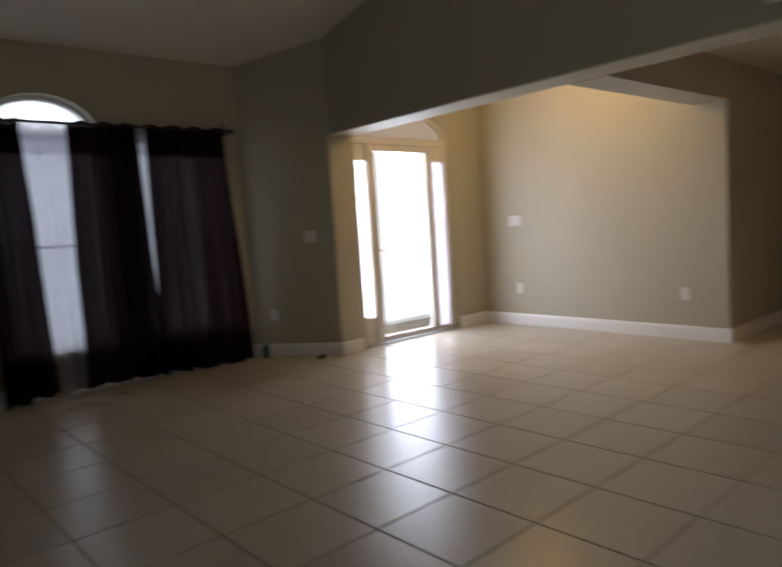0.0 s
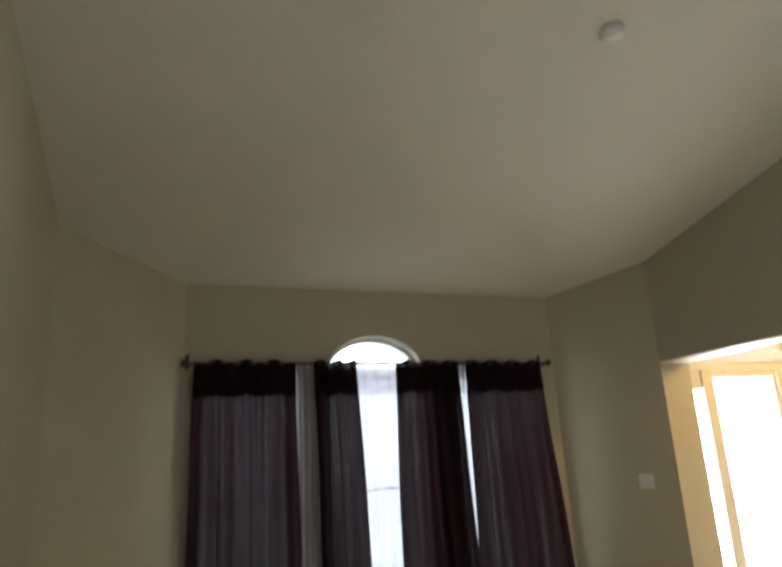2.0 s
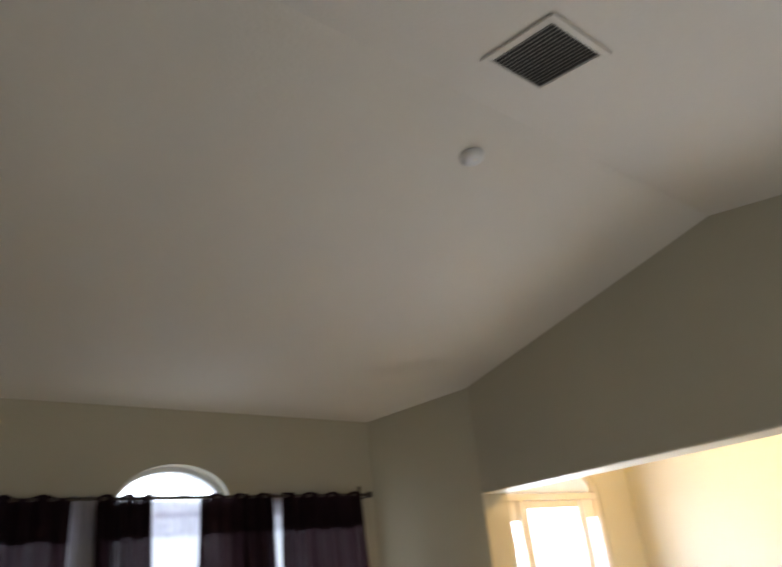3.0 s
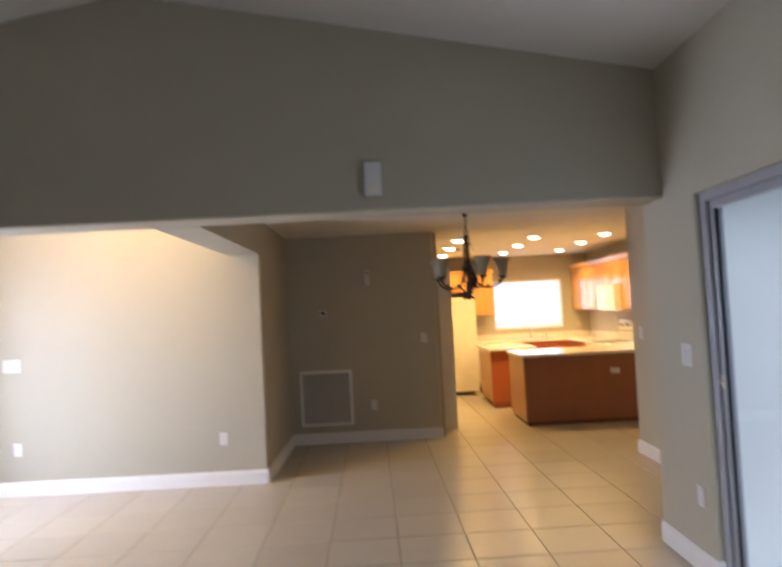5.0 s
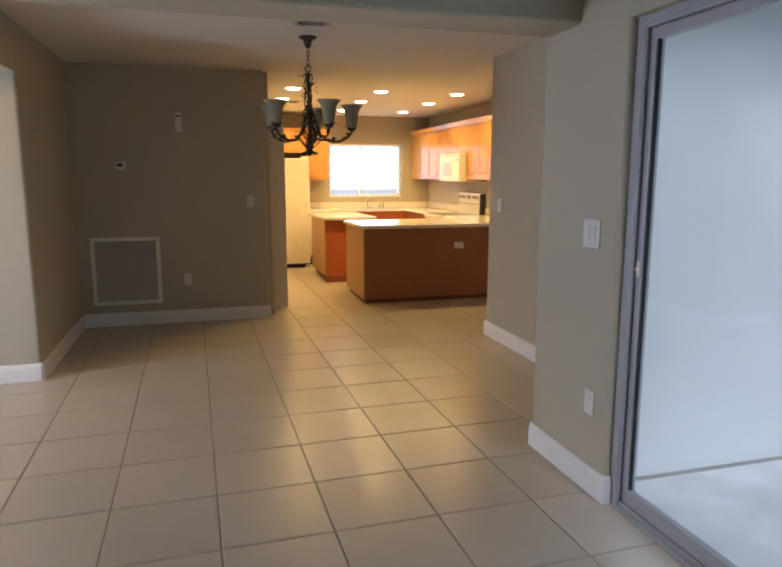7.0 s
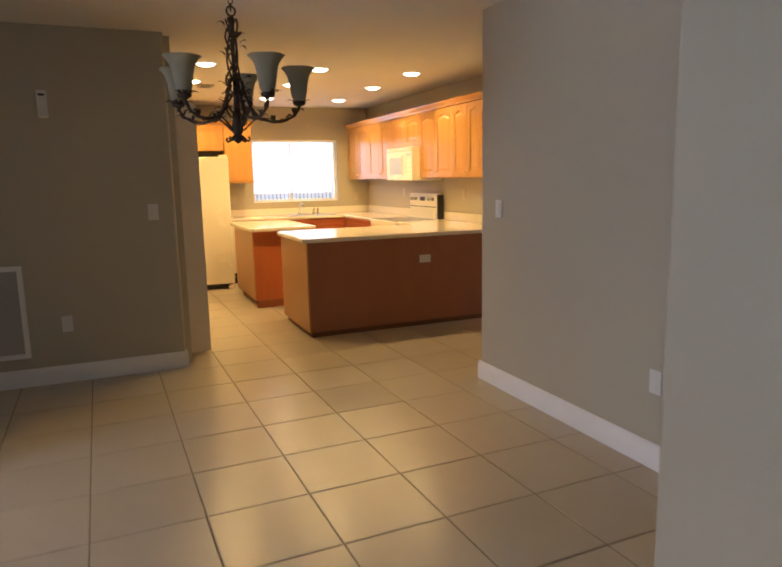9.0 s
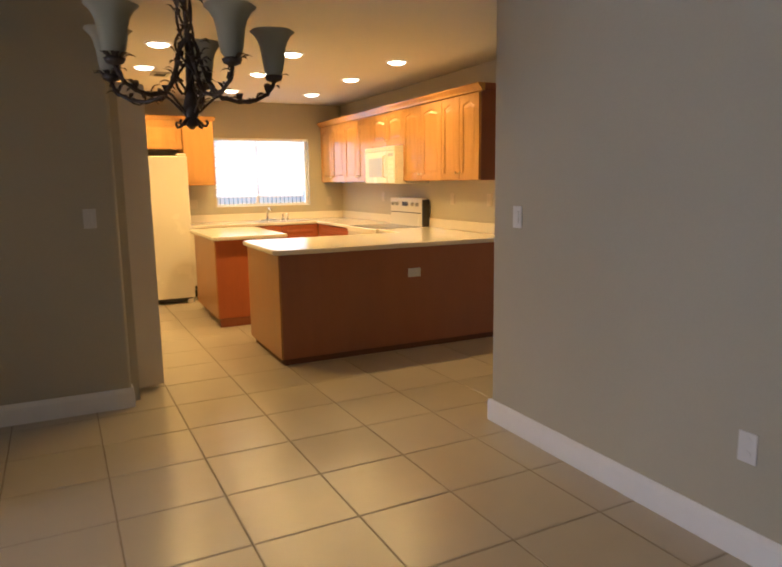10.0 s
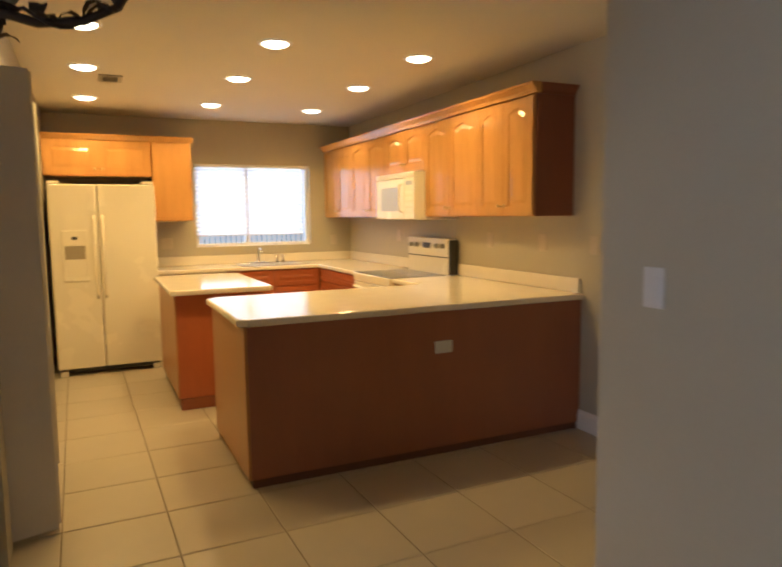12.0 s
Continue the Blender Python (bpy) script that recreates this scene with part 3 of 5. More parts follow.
dp = part("pane", bbox(lx0 + 0.018, ly0 + 0.045, 0.07, lx0 + 0.026, ly1 - 0.045, 2.05), PANE, leaf, "clear full-height door glass")
dp.visible_shadow = False
bm = bmesh.new()
tube(bm, [(lx1, ly0 + 0.035, 1.0), (lx1 + 0.05, ly0 + 0.035, 1.0)], 0.012, 10)
tube(bm, [(lx1 + 0.05, ly0 + 0.035, 1.0), (lx1 + 0.06, ly0 + 0.14, 1.0)], 0.009, 10)
part("handle", bm, BRASS, leaf)
part("threshold", bbox(DOOR_X - 0.15, D0, 0.0, DOOR_X + 0.03, D1, 0.018, 0.005), ALU, door)
bm = bmesh.new()
inner = [(6.86 - 0.67 * math.cos(a), 2.19 + 0.27 * math.sin(a)) for a in (math.pi * k / 20 for k in range(21))]
for k in range(20):
    slab(bm, [arch2[k], arch2[k + 1], inner[k + 1], inner[k]], 0, x0, x1)
tr = part("transom", bm, DOORPAINT, door, "arched transom over the door")
part("pane", slab(bmesh.new(), inner, 0, x0 + 0.04, x0 + 0.048), TRANSOM, tr)

# ---- sliding door ----
sd = thing("door_2", (2.13, (SL0 + SL1) / 2, 0), "grey aluminium sliding glass door to the patio", "sliding door", kind="structure")
bm = bmesh.new()
box(bm, 2.045, SL1 - 0.05, 0, 2.145, SL1, SLZ, 0.004)
box(bm, 2.045, SL0, 0, 2.145, SL0 + 0.05, SLZ, 0.004)
box(bm, 2.045, SL0 + 0.05, SLZ - 0.05, 2.145, SL1 - 0.05, SLZ, 0.004)
for k in range(3):
    box(bm, 2.05 + k * 0.036, SL1 - 0.058, 0.03, 2.056 + k * 0.036, SL1 - 0.05, SLZ - 0.05)
part("frame", bm, ALU, sd)
bm = bmesh.new()
box(bm, 2.03, SL0, 0.0, 2.15, SL1 - 0.051, 0.014, 0.003)
for x in (2.06, 2.10, 2.138):
    box(bm, x, SL0 + 0.05, 0.014, x + 0.006, SL1 - 0.05, 0.032)
part("track", bm, ALU, sd)
pw = (SL1 - SL0 - 0.1) / 3 + 0.03
for k in range(3):
    b = SL1 - 0.05 - k * (pw - 0.045)
    a, xo = b - pw, 2.068 + (k % 2) * 0.038
    bm = bmesh.new()
    box(bm, xo, a, 0.03, xo + 0.032, a + 0.042, SLZ - 0.052, 0.004)
    box(bm, xo, b - 0.042, 0.03, xo + 0.032, b, SLZ - 0.052, 0.004)
    box(bm, xo, a + 0.042, 0.03, xo + 0.032, b - 0.042, 0.10, 0.004)
    box(bm, xo, a + 0.042, SLZ - 0.098, xo + 0.032, b - 0.042, SLZ - 0.052, 0.004)
    pn = part("door_panel", bm, ALU, sd)
    g = part("pane", bbox(xo + 0.013, a + 0.042, 0.10, xo + 0.019, b - 0.042, SLZ - 0.098), SLIDER_GLASS, pn)
    g.visible_shadow = False
    bm = bmesh.new()
    for ya, yb in ((a + 0.042, a + 0.049), (b - 0.049, b - 0.042)):
        box(bm, xo + 0.008, ya, 0.10, xo + 0.024, yb, SLZ - 0.098)
    part("gasket", bm, GASKET, pn)
    if k == 0:
        bm = bmesh.new()
        box(bm, xo - 0.006, b - 0.036, 1.06, xo, b - 0.012, 1.13, 0.003)
        box(bm, xo - 0.018, b - 0.030, 1.085, xo - 0.005, b - 0.018, 1.102, 0.003)
        part("latch", bm, ALMOND, pn, "small almond latch")


# ---- wall plates and small fixtures ----
def wall_plate(name, m, kind, label, category, group, w=0.074, h=0.118, material=None):
    """A cover plate; local x along the wall, local -y out of it, at the pose m."""
    e = new(name)
    e.empty_display_size = 0.05
    tagged(e, label, category, group)

    def add(nm, bm, material):
        ob = link(nm, bm, material)
        ob.parent = e
        return ob
    add("plate", box(bmesh.new(), -w / 2, -0.007, -h / 2, w / 2, 0, h / 2, 0.0025), material or PLASTIC)
    if kind == "outlet":
        for z in (-0.027, 0.027):
            bm = bmesh.new()
            lathe(bm, [(0.0, 0.0), (0.0165, 0.0), (0.0165, 0.002), (0.0, 0.002)], 0, 0, 14)
            bmesh.ops.transform(bm, matrix=pose(0, -0.007, z, 90, 0, 0), verts=bm.verts)
            for x in (-0.006, 0.006):
                box(bm, x - 0.0012, -0.0095, z - 0.004, x + 0.0012, -0.009, z + 0.006)
            add("socket", bm, material or PLASTIC)
    else:
        n = 2 if w > 0.09 else 1
        for k in range(n):
            x = (k - (n - 1) / 2) * 0.046
            bm = box(bmesh.new(), x - 0.016, -0.011, -0.033, x + 0.016, -0.006, 0.033, 0.002)
            add("rocker", bm, PLASTIC)
    e.matrix_world = m
    return e


FACE_S = 0      # plate faces -y
FACE_W = -90    # plate faces -x
FACE_E = 90     # plate faces +x
OUT_L = "white power outlet in a cover plate on the wall"
SW_L = "white light switch in a cover plate on the wall"
for x, y, z, r in ((-1.30, FOYER_Y, 0.435, FACE_S), (-3.24, FOYER_Y, 0.43, FACE_S), (0.104, DARK_Y, 0.437, FACE_S),
                   (RIGHT_X, 5.603, 0.436, FACE_W), (DIN_X, 6.95, 0.438, FACE_W), (-4.13, 1.594, 0.36, 90 + 43)):
    wall_plate("power_outlet", pose(x, y, z, 0, 0, r), "outlet", OUT_L, "outlet", "outlets")
wall_plate("power_outlet", pose(-4.26, 5.425, 0.43, 0, 0, 36), "outlet", OUT_L, "outlet", "outlets")
wall_plate("light_switch", pose(-3.90, 5.687, 1.20, 0, 0, 36), "switch", SW_L, "switch", "switches", 0.118)
wall_plate("light_switch", pose(-3.28, FOYER_Y, 1.22, 0, 0, FACE_S), "switch", SW_L, "switch", "switches", 0.16)
wall_plate("light_switch", pose(0.753, DARK_Y, 1.224, 0, 0, FACE_S), "switch", SW_L, "switch", "switches")
wall_plate("light_switch", pose(RIGHT_X, 5.655, 1.224, 0, 0, FACE_W), "switch", SW_L, "switch", "switches", 0.13, 0.13)
wall_plate("light_switch", pose(DIN_X, 8.345, 1.224, 0, 0, FACE_W), "switch", SW_L, "switch", "switches")

sounder = thing("alarm_sounder", (0.25, BEAM_Y, 2.262), "white plastic alarm sounder box on the header", "alarm box")
part("body", bbox(0.20, BEAM_Y - 0.045, 2.262, 0.303, BEAM_Y, 2.464, 0.006), PLASTIC, sounder)
part("grille", bbox(0.216, BEAM_Y - 0.048, 2.275, 0.287, BEAM_Y - 0.044, 2.315, 0.001), ALMOND, sounder)
chime = thing("door_chime", (0.089, DARK_Y, 1.91), "slim white door chime on the shaded wall", "door chime")
part("body", bbox(0.058, DARK_Y - 0.035, 1.90, 0.122, DARK_Y, 2.085, 0.008), PLASTIC, chime)
part("tip", bbox(0.07, DARK_Y - 0.038, 2.045, 0.11, DARK_Y - 0.0345, 2.06, 0.001), APPL_DARK, chime)
stat = thing("thermostat", (-0.464, DARK_Y, 1.52), "small white thermostat with a dark display", "thermostat")
part("body", bbox(-0.51, DARK_Y - 0.026, 1.535, -0.418, DARK_Y, 1.612, 0.006), PLASTIC, stat)
part("display", bbox(-0.495, DARK_Y - 0.029, 1.565, -0.443, DARK_Y - 0.0255, 1.596, 0.001), APPL_DARK, stat)

# air return grille
gr = thing("return_grille", (-0.465, DARK_Y, 0.21), "large white metal air return grille", "vent")
g0, g1, h0, h1 = -0.785, -0.148, 0.213, 0.882
bm = bmesh.new()
box(bm, g0, DARK_Y - 0.014, h0, g0 + 0.035, DARK_Y, h1, 0.003)
box(bm, g1 - 0.035, DARK_Y - 0.014, h0, g1, DARK_Y, h1, 0.003)
box(bm, g0 + 0.035, DARK_Y - 0.014, h0, g1 - 0.035, DARK_Y, h0 + 0.035, 0.003)
box(bm, g0 + 0.035, DARK_Y - 0.014, h1 - 0.035, g1 - 0.035, DARK_Y, h1, 0.003)
part("frame", bm, TRIM, gr)
part("backing", bbox(g0 + 0.034, DARK_Y - 0.003, h0 + 0.034, g1 - 0.034, DARK_Y - 0.001, h1 - 0.034), GREYVANE, gr)
n = 34
SLAT = mat("dull_white_slats", (0.50, 0.475, 0.43), 0.5, vary=0.08)
for k in range(n):
    z = h0 + 0.04 + (h1 - h0 - 0.08) * k / (n - 1)
    bm = bmesh.new()
    slab(bm, [(DARK_Y - 0.012, z - 0.007), (DARK_Y - 0.0105, z - 0.0075), (DARK_Y - 0.003, z + 0.005), (DARK_Y - 0.0045, z + 0.0055)], 0, g0 + 0.034, g1 - 0.034)
    part("slat", bm, SLAT, gr)

# smoke detector and vent on the vault
sm = thing("smoke_detector", (-1.515, 3.87, roof(-1.515) - 0.04), "round white smoke detector on the vaulted ceiling", "smoke detector")
zc = roof(-1.515) - 0.008
bm = bmesh.new()
lathe(bm, [(0.0, zc - 0.038), (0.045, zc - 0.038), (0.058, zc - 0.026), (0.066, zc), (0.0, zc + 0.02)], -1.515, 3.87, 24)
part("body", bm, PLASTIC, sm, smooth=True)
part("sensor", tube(bmesh.new(), [(-1.495, 3.87, zc - 0.037), (-1.495, 3.87, zc - 0.042)], 0.008, 10), ALMOND, sm)


def ceiling_vent(cx, cy, w, d, m, label):
    v = new("ceiling_vent")
    v.empty_display_size = 0.05
    tagged(v, label, "vent")

    def add(nm, bm, material):
        ob = link(nm, bm, material)
        ob.parent = v
        return ob
    bm = bmesh.new()
    f = 0.035
    box(bm, -w / 2, -d / 2, -0.012, -w / 2 + f, d / 2, 0, 0.003)
    box(bm, w / 2 - f, -d / 2, -0.012, w / 2, d / 2, 0, 0.003)
    box(bm, -w / 2 + f, -d / 2, -0.012, w / 2 - f, -d / 2 + f, 0, 0.003)
    box(bm, -w / 2 + f, d / 2 - f, -0.012, w / 2 - f, d / 2, 0, 0.003)
    add("frame", bm, CEIL if w > 0.3 else GREYVANE)
    add("backing", box(bmesh.new(), -w / 2 + f, -d / 2 + f, -0.003, w / 2 - f, d / 2 - f, -0.001), DUCT if w > 0.3 else GREYVANE)
    k = int((d - 2 * f) / 0.02)
    for i in range(k):
        y = -d / 2 + f + (i + 0.5) * (d - 2 * f) / k
        bm = slab(bmesh.new(), [(y - 0.007, -0.013), (y - 0.0055, -0.0135), (y + 0.006, -0.005), (y + 0.0045, -0.0045)], 0, -w / 2 + f, w / 2 - f)
        add("vane", bm, GREYVANE)
    v.matrix_world = m
    return v


ceiling_vent(0, 0, 0.38, 0.38, pose(-0.83, 3.62, roof(-0.83) - 0.012, 0, math.degrees(math.atan(SLOPE_R)), 0), "square supply vent with dark vanes on the vaulted ceiling")
ceiling_vent(0, 0, 0.17, 0.24, pose(1.555, 12.5, CEIL_Z - 0.001, 0, 0, 0), "small grey supply vent in the kitchen ceiling")
ceiling_vent(0, 0, 0.25, 0.19, pose(1.06, 7.67, CEIL_Z - 0.001, 0, 0, -14), "dark grey supply vent in the ceiling near the chandelier")

# small dark door wedge left on the floor
wedge = slab(bmesh.new(), [(5.57, 0.0), (5.65, 0.0), (5.65, 0.035), (5.63, 0.038), (5.57, 0.006)], 0, -3.77, -3.735)
tagged(link("door_wedge", wedge, GASKET), "small dark rubber wedge lying on the tiles", "door wedge")

# bottle by the curtain
bt = thing("spray_bottle", (-4.30, 5.32, 0), "small teal plastic bottle standing by the curtain", "bottle")
TEAL = mat("teal_plastic", (0.025, 0.09, 0.10), 0.35)
bm = bmesh.new()
rings = lathe(bm, [(0.028, 0.0), (0.032, 0.006), (0.032, 0.10), (0.022, 0.125), (0.012, 0.135), (0.012, 0.15)], -4.30, 5.32, 16)
bm.faces.new(rings[0][::-1])
bm.faces.new(rings[-1])
part("body", bm, TEAL, bt, smooth=True)
part("cap", tube(bmesh.new(), [(-4.30, 5.32, 0.15), (-4.30, 5.32, 0.175)], 0.014, 12), PLASTIC, bt)

# foyer ceiling light
fl = thing("ceiling_light", (-2.2, 7.0, FOYER_Z), "lit round ceiling light in the foyer", "ceiling light")
part("base", tube(bmesh.new(), [(-2.2, 7.0, FOYER_Z), (-2.2, 7.0, FOYER_Z - 0.03)], 0.12, 24), BRASS, fl)
bm = bmesh.new()
lathe(bm, [(0.11, FOYER_Z - 0.03), (0.14, FOYER_Z - 0.06), (0.12, FOYER_Z - 0.11), (0.06, FOYER_Z - 0.14), (0.0, FOYER_Z - 0.15)], -2.2, 7.0)
part("globe", bm, FOYER_LIT, fl, smooth=True)

# ---- chandelier ----
CX, CY = 1.11, 8.165
ch = thing("chandelier", (CX, CY, CEIL_Z), "bronze iron vine chandelier with five bell glass shades", "chandelier")
bm = bmesh.new()
rings = lathe(bm, [(0.068, CEIL_Z), (0.066, CEIL_Z - 0.012), (0.04, CEIL_Z - 0.022), (0.026, CEIL_Z - 0.05), (0.026, CEIL_Z - 0.07), (0.012, CEIL_Z - 0.085)], CX, CY, 20)
bm.faces.new(rings[-1])
part("canopy", bm, IRON, ch, smooth=True)
for k in range(5):
    z = CEIL_Z - 0.095 - k * 0.03
    bm = bmesh.new()
    ring = [(CX + (0.011 * math.cos(a) if k % 2 else 0), CY + (0 if k % 2 else 0.011 * math.cos(a)), z + 0.02 * math.sin(a)) for a in (2 * math.pi * i / 10 for i in range(11))]
    tube(bm, ring, 0.0032, 6)
    part("chain_link", bm, IRON, ch)
bm = bmesh.new()
ring = [(CX + 0.022 * math.cos(a), CY, 2.285 + 0.024 * math.sin(a)) for a in (2 * math.pi * i / 14 for i in range(15))]
tube(bm, ring, 0.005, 6)
part("loop", bm, IRON, ch)
bm = bmesh.new()
zz = [2.262, 2.24, 2.22, 2.15, 2.05, 1.9, 1.78, 1.72, 1.69, 1.665, 1.64, 1.62]
rr = [0.008, 0.022, 0.014, 0.010, 0.010, 0.011, 0.014, 0.026, 0.034, 0.02, 0.028, 0.006]
tube(bm, [(CX, CY, z) for z in zz], rr, 12)
part("column", bm, IRON, ch, smooth=True)
for s in range(5):
    bm = bmesh.new()
    pts = []
    for i in range(40):
        v = i / 39
        a = s * 1.257 + v * (9.0 if s % 2 else -7.5)
        r = 0.024 + 0.010 * math.sin(v * 7 + s) + 0.018 * v
        pts.append((CX + r * math.cos(a), CY + r * math.sin(a), 2.25 - 0.50 * v))
    tube(bm, pts, 0.0052, 6)
    part("vine", bm, IRON, ch, "twisted iron vine")


def leaf_mesh(bm, p, d, size, tilt):
    """A small pointed iron leaf at p along d."""
    d = Vector(d).normalized()
    s = d.cross(Vector((0, 0, 1)))
    s = s.normalized() if s.length > 0.1 else Vector((1, 0, 0))
    up = s.cross(d)
    p = Vector(p)
    rows = []
    for v, w in ((0, 0.05), (0.25, 0.8), (0.55, 1.0), (0.8, 0.6), (1.0, 0.04)):
        q = p + d * size * v + up * size * (0.25 * math.sin(v * 3.1) + tilt * v)
        rows.append([bm.verts.new(q - s * size * 0.27 * w + up * size * 0.06 * w), bm.verts.new(q - up * size * 0.02), bm.verts.new(q + s * size * 0.27 * w + up * size * 0.06 * w)])
    for a, b in zip(rows, rows[1:]):
        for k in range(2):
            bm.faces.new((a[k], a[k + 1], b[k + 1], b[k]))


rl = random.Random(5)
for k in range(44):
    v = rl.random()
    a = rl.uniform(0, 6.28)
    r = 0.035 + 0.02 * v
    bm = bmesh.new()
    leaf_mesh(bm, (CX + r * math.cos(a), CY + r * math.sin(a), 2.22 - 0.46 * v), (math.cos(a), math.sin(a), rl.uniform(-0.3, 0.8)), rl.uniform(0.035, 0.055), rl.uniform(-0.2, 0.3))
    part("leaf", bm, IRON, ch)
for k in range(4):
    a = math.pi / 4 + k * math.pi / 2
    bm = bmesh.new()
    pts = [(CX + r * math.cos(a), CY + r * math.sin(a), z) for r, z in ((0.01, 1.665), (0.03, 1.655), (0.05, 1.635), (0.065, 1.63), (0.073, 1.642), (0.066, 1.652))]
    tube(bm, pts, [0.007, 0.007, 0.006, 0.005, 0.005, 0.006], 6)
    part("scroll", bm, IRON, ch)
for k in range(5):
    a = 2 * math.pi * k / 5 - 1.28
    ca, sa = math.cos(a), math.sin(a)
    prof = [(0.03, 1.95), (0.05, 1.87), (0.075, 1.80), (0.12, 1.748), (0.19, 1.732), (0.255, 1.742), (0.305, 1.768), (0.328, 1.80), (0.334, 1.82)]
    bm = bmesh.new()
    tube(bm, [(CX + r * ca, CY + r * sa, z) for r, z in prof], [0.006, 0.007, 0.008, 0.008, 0.008, 0.008, 0.007, 0.007, 0.008], 8)
    tube(bm, [(CX + r * ca, CY + r * sa, z) for r, z in ((0.115, 1.755), (0.09, 1.742), (0.06, 1.715), (0.03, 1.685))], 0.005, 6)
    arm = part("arm", bm, IRON, ch, smooth=True)
    tx, ty = CX + 0.334 * ca, CY + 0.334 * sa
    bm = bmesh.new()
    lathe(bm, [(0.006, 1.815), (0.03, 1.825), (0.036, 1.84), (0.024, 1.845), (0.024, 1.875)], tx, ty, 14)
    part("cup", bm, IRON, arm, smooth=True)
    bm = bmesh.new()
    wind = []
    for i in range(33):
        v = i / 32 * (len(prof) - 1.001)
        q, f = int(v), v - int(v)
        r, z = prof[q][0] * (1 - f) + prof[q + 1][0] * f, prof[q][1] * (1 - f) + prof[q + 1][1] * f
        w = 0.013 + 0.004 * math.sin(i * 0.9 + k)
        c1, c2 = w * math.cos(i * 0.95), w * math.sin(i * 0.95)
        wind.append((CX + r * ca - c1 * sa, CY + r * sa + c1 * ca, z + c2))
    tube(bm, wind, 0.0032, 5)
    part("tendril", bm, IRON, arm, "thin winding tendril")
    for j in range(18):
        b = a + j * 0.785 + 0.2
        bm = bmesh.new()
        if j < 4:
            leaf_mesh(bm, (tx + 0.02 * math.cos(b), ty + 0.02 * math.sin(b), 1.83), (math.cos(b), math.sin(b), 0.1), 0.05, 0.3)
        else:
            r, z = prof[1 + (j - 4) * 7 // 14]
            leaf_mesh(bm, (CX + r * ca, CY + r * sa, z), (math.cos(b * 3), math.sin(b * 3), 0.7 if j % 2 else -0.3), 0.038 + 0.005 * (j % 4), 0.2)
        part("leaf", bm, IRON, arm)
    bm = bmesh.new()
    shape = [(0.026, 1.845), (0.037, 1.862), (0.044, 1.90), (0.049, 1.94), (0.057, 1.975), (0.072, 2.002), (0.089, 2.018)]
    lathe(bm, shape, tx, ty, 30, lambda q, i: 1 + 0.045 * math.cos(5 * q) * (i / 6) ** 2)
    lathe(bm, [(r - 0.004, z + 0.001) for r, z in shape], tx, ty, 30, lambda q, i: 1 + 0.045 * math.cos(5 * q) * (i / 6) ** 2)
    part("shade", bm, ALABASTER, ch, "frosted alabaster bell shade", smooth=True)

ch.scale = (1.0, 1.0, 0.985)


# ---- kitchen ----
def to_face(bm, x, y, z, face):
    bmesh.ops.transform(bm, matrix=pose(x, y, z, 0, 0, face), verts=bm.verts)
    return bm


def cathedral(w, h, m=0.055, rise=0.035):
    """The inner outline of a door's frame, arched at the top."""
    pts = [(m, m), (w - m, m)]
    a, b = w - m, m
    top = h - m - rise
    for k in range(13):
        t = k / 12
        u = a + (b - a) * t
        s = math.sin(math.pi * t)
        pts.append((u, top + rise * (s ** 2)))
    return pts


def panel_door(parent, x, y, z, w, h, face, arched=True, knob=0, material=None):
    """A framed door with a raised panel. x, y, z: its lower corner, from which it runs along local x."""
    material = material or OAK
    bm = bmesh.new()
    m = 0.055 if h > 0.25 else 0.035
    pts = cathedral(w, h, m, 0.028 if arched else 0.0)
    box(bm, 0, 0.0025, 0, w, 0.012, h)
    for a in ((0.0, m), (w - m, w)):
        slab(bm, [(a[0], 0), (a[1], 0), (a[1], h), (a[0], h)], 1, -0.005, 0.006)
    slab(bm, [(m, 0), (w - m, 0), (w - m, m), (m, m)], 1, -0.005, 0.006)
    slab(bm, [(w - m, h), (m, h)] + pts[2:][::-1], 1, -0.005, 0.006)
    d = part("door", to_face(bm, x, y, z, face), material, parent)
    cx, cz = w / 2, h / 2
    ins = [(cx + (u - cx) * (1 - 0.018 / max(0.02, cx - m)), cz + (v - cz) * (1 - 0.018 / max(0.02, cz - m))) for u, v in pts]
    ins2 = [(cx + (u - cx) * (1 - 0.042 / max(0.05, cx - m)), cz + (v - cz) * (1 - 0.042 / max(0.05, cz - m))) for u, v in pts]
    bm = bmesh.new()
    lo = [bm.verts.new((u, 0.002, v)) for u, v in ins]
    hi = [bm.verts.new((u, -0.004, v)) for u, v in ins2]
    bm.faces.new(hi)
    bm.faces.new(lo[::-1])
    for k in range(len(lo)):
        k2 = (k + 1) % len(lo)
        bm.faces.new((lo[k], lo[k2], hi[k2], hi[k]))
    part("raised_panel", to_face(bm, x, y, z, face), material, d)
    if knob:
        u = w - 0.03 if knob > 0 else 0.03
        v = 0.06 if abs(knob) == 1 else h - 0.06
        bm = bmesh.new()
        tube(bm, [(u, -0.010, v), (u, -0.022, v), (u, -0.026, v), (u, -0.034, v)], [0.005, 0.006, 0.014, 0.009], 10)
        part("knob", to_face(bm, x, y, z, face), BRASS, d)
    return d


UX = KR - 0.33      # face of the upper cabinets
UZ0, UZ1 = 1.425, 2.20
UG = "upper cabinets over the range counter"


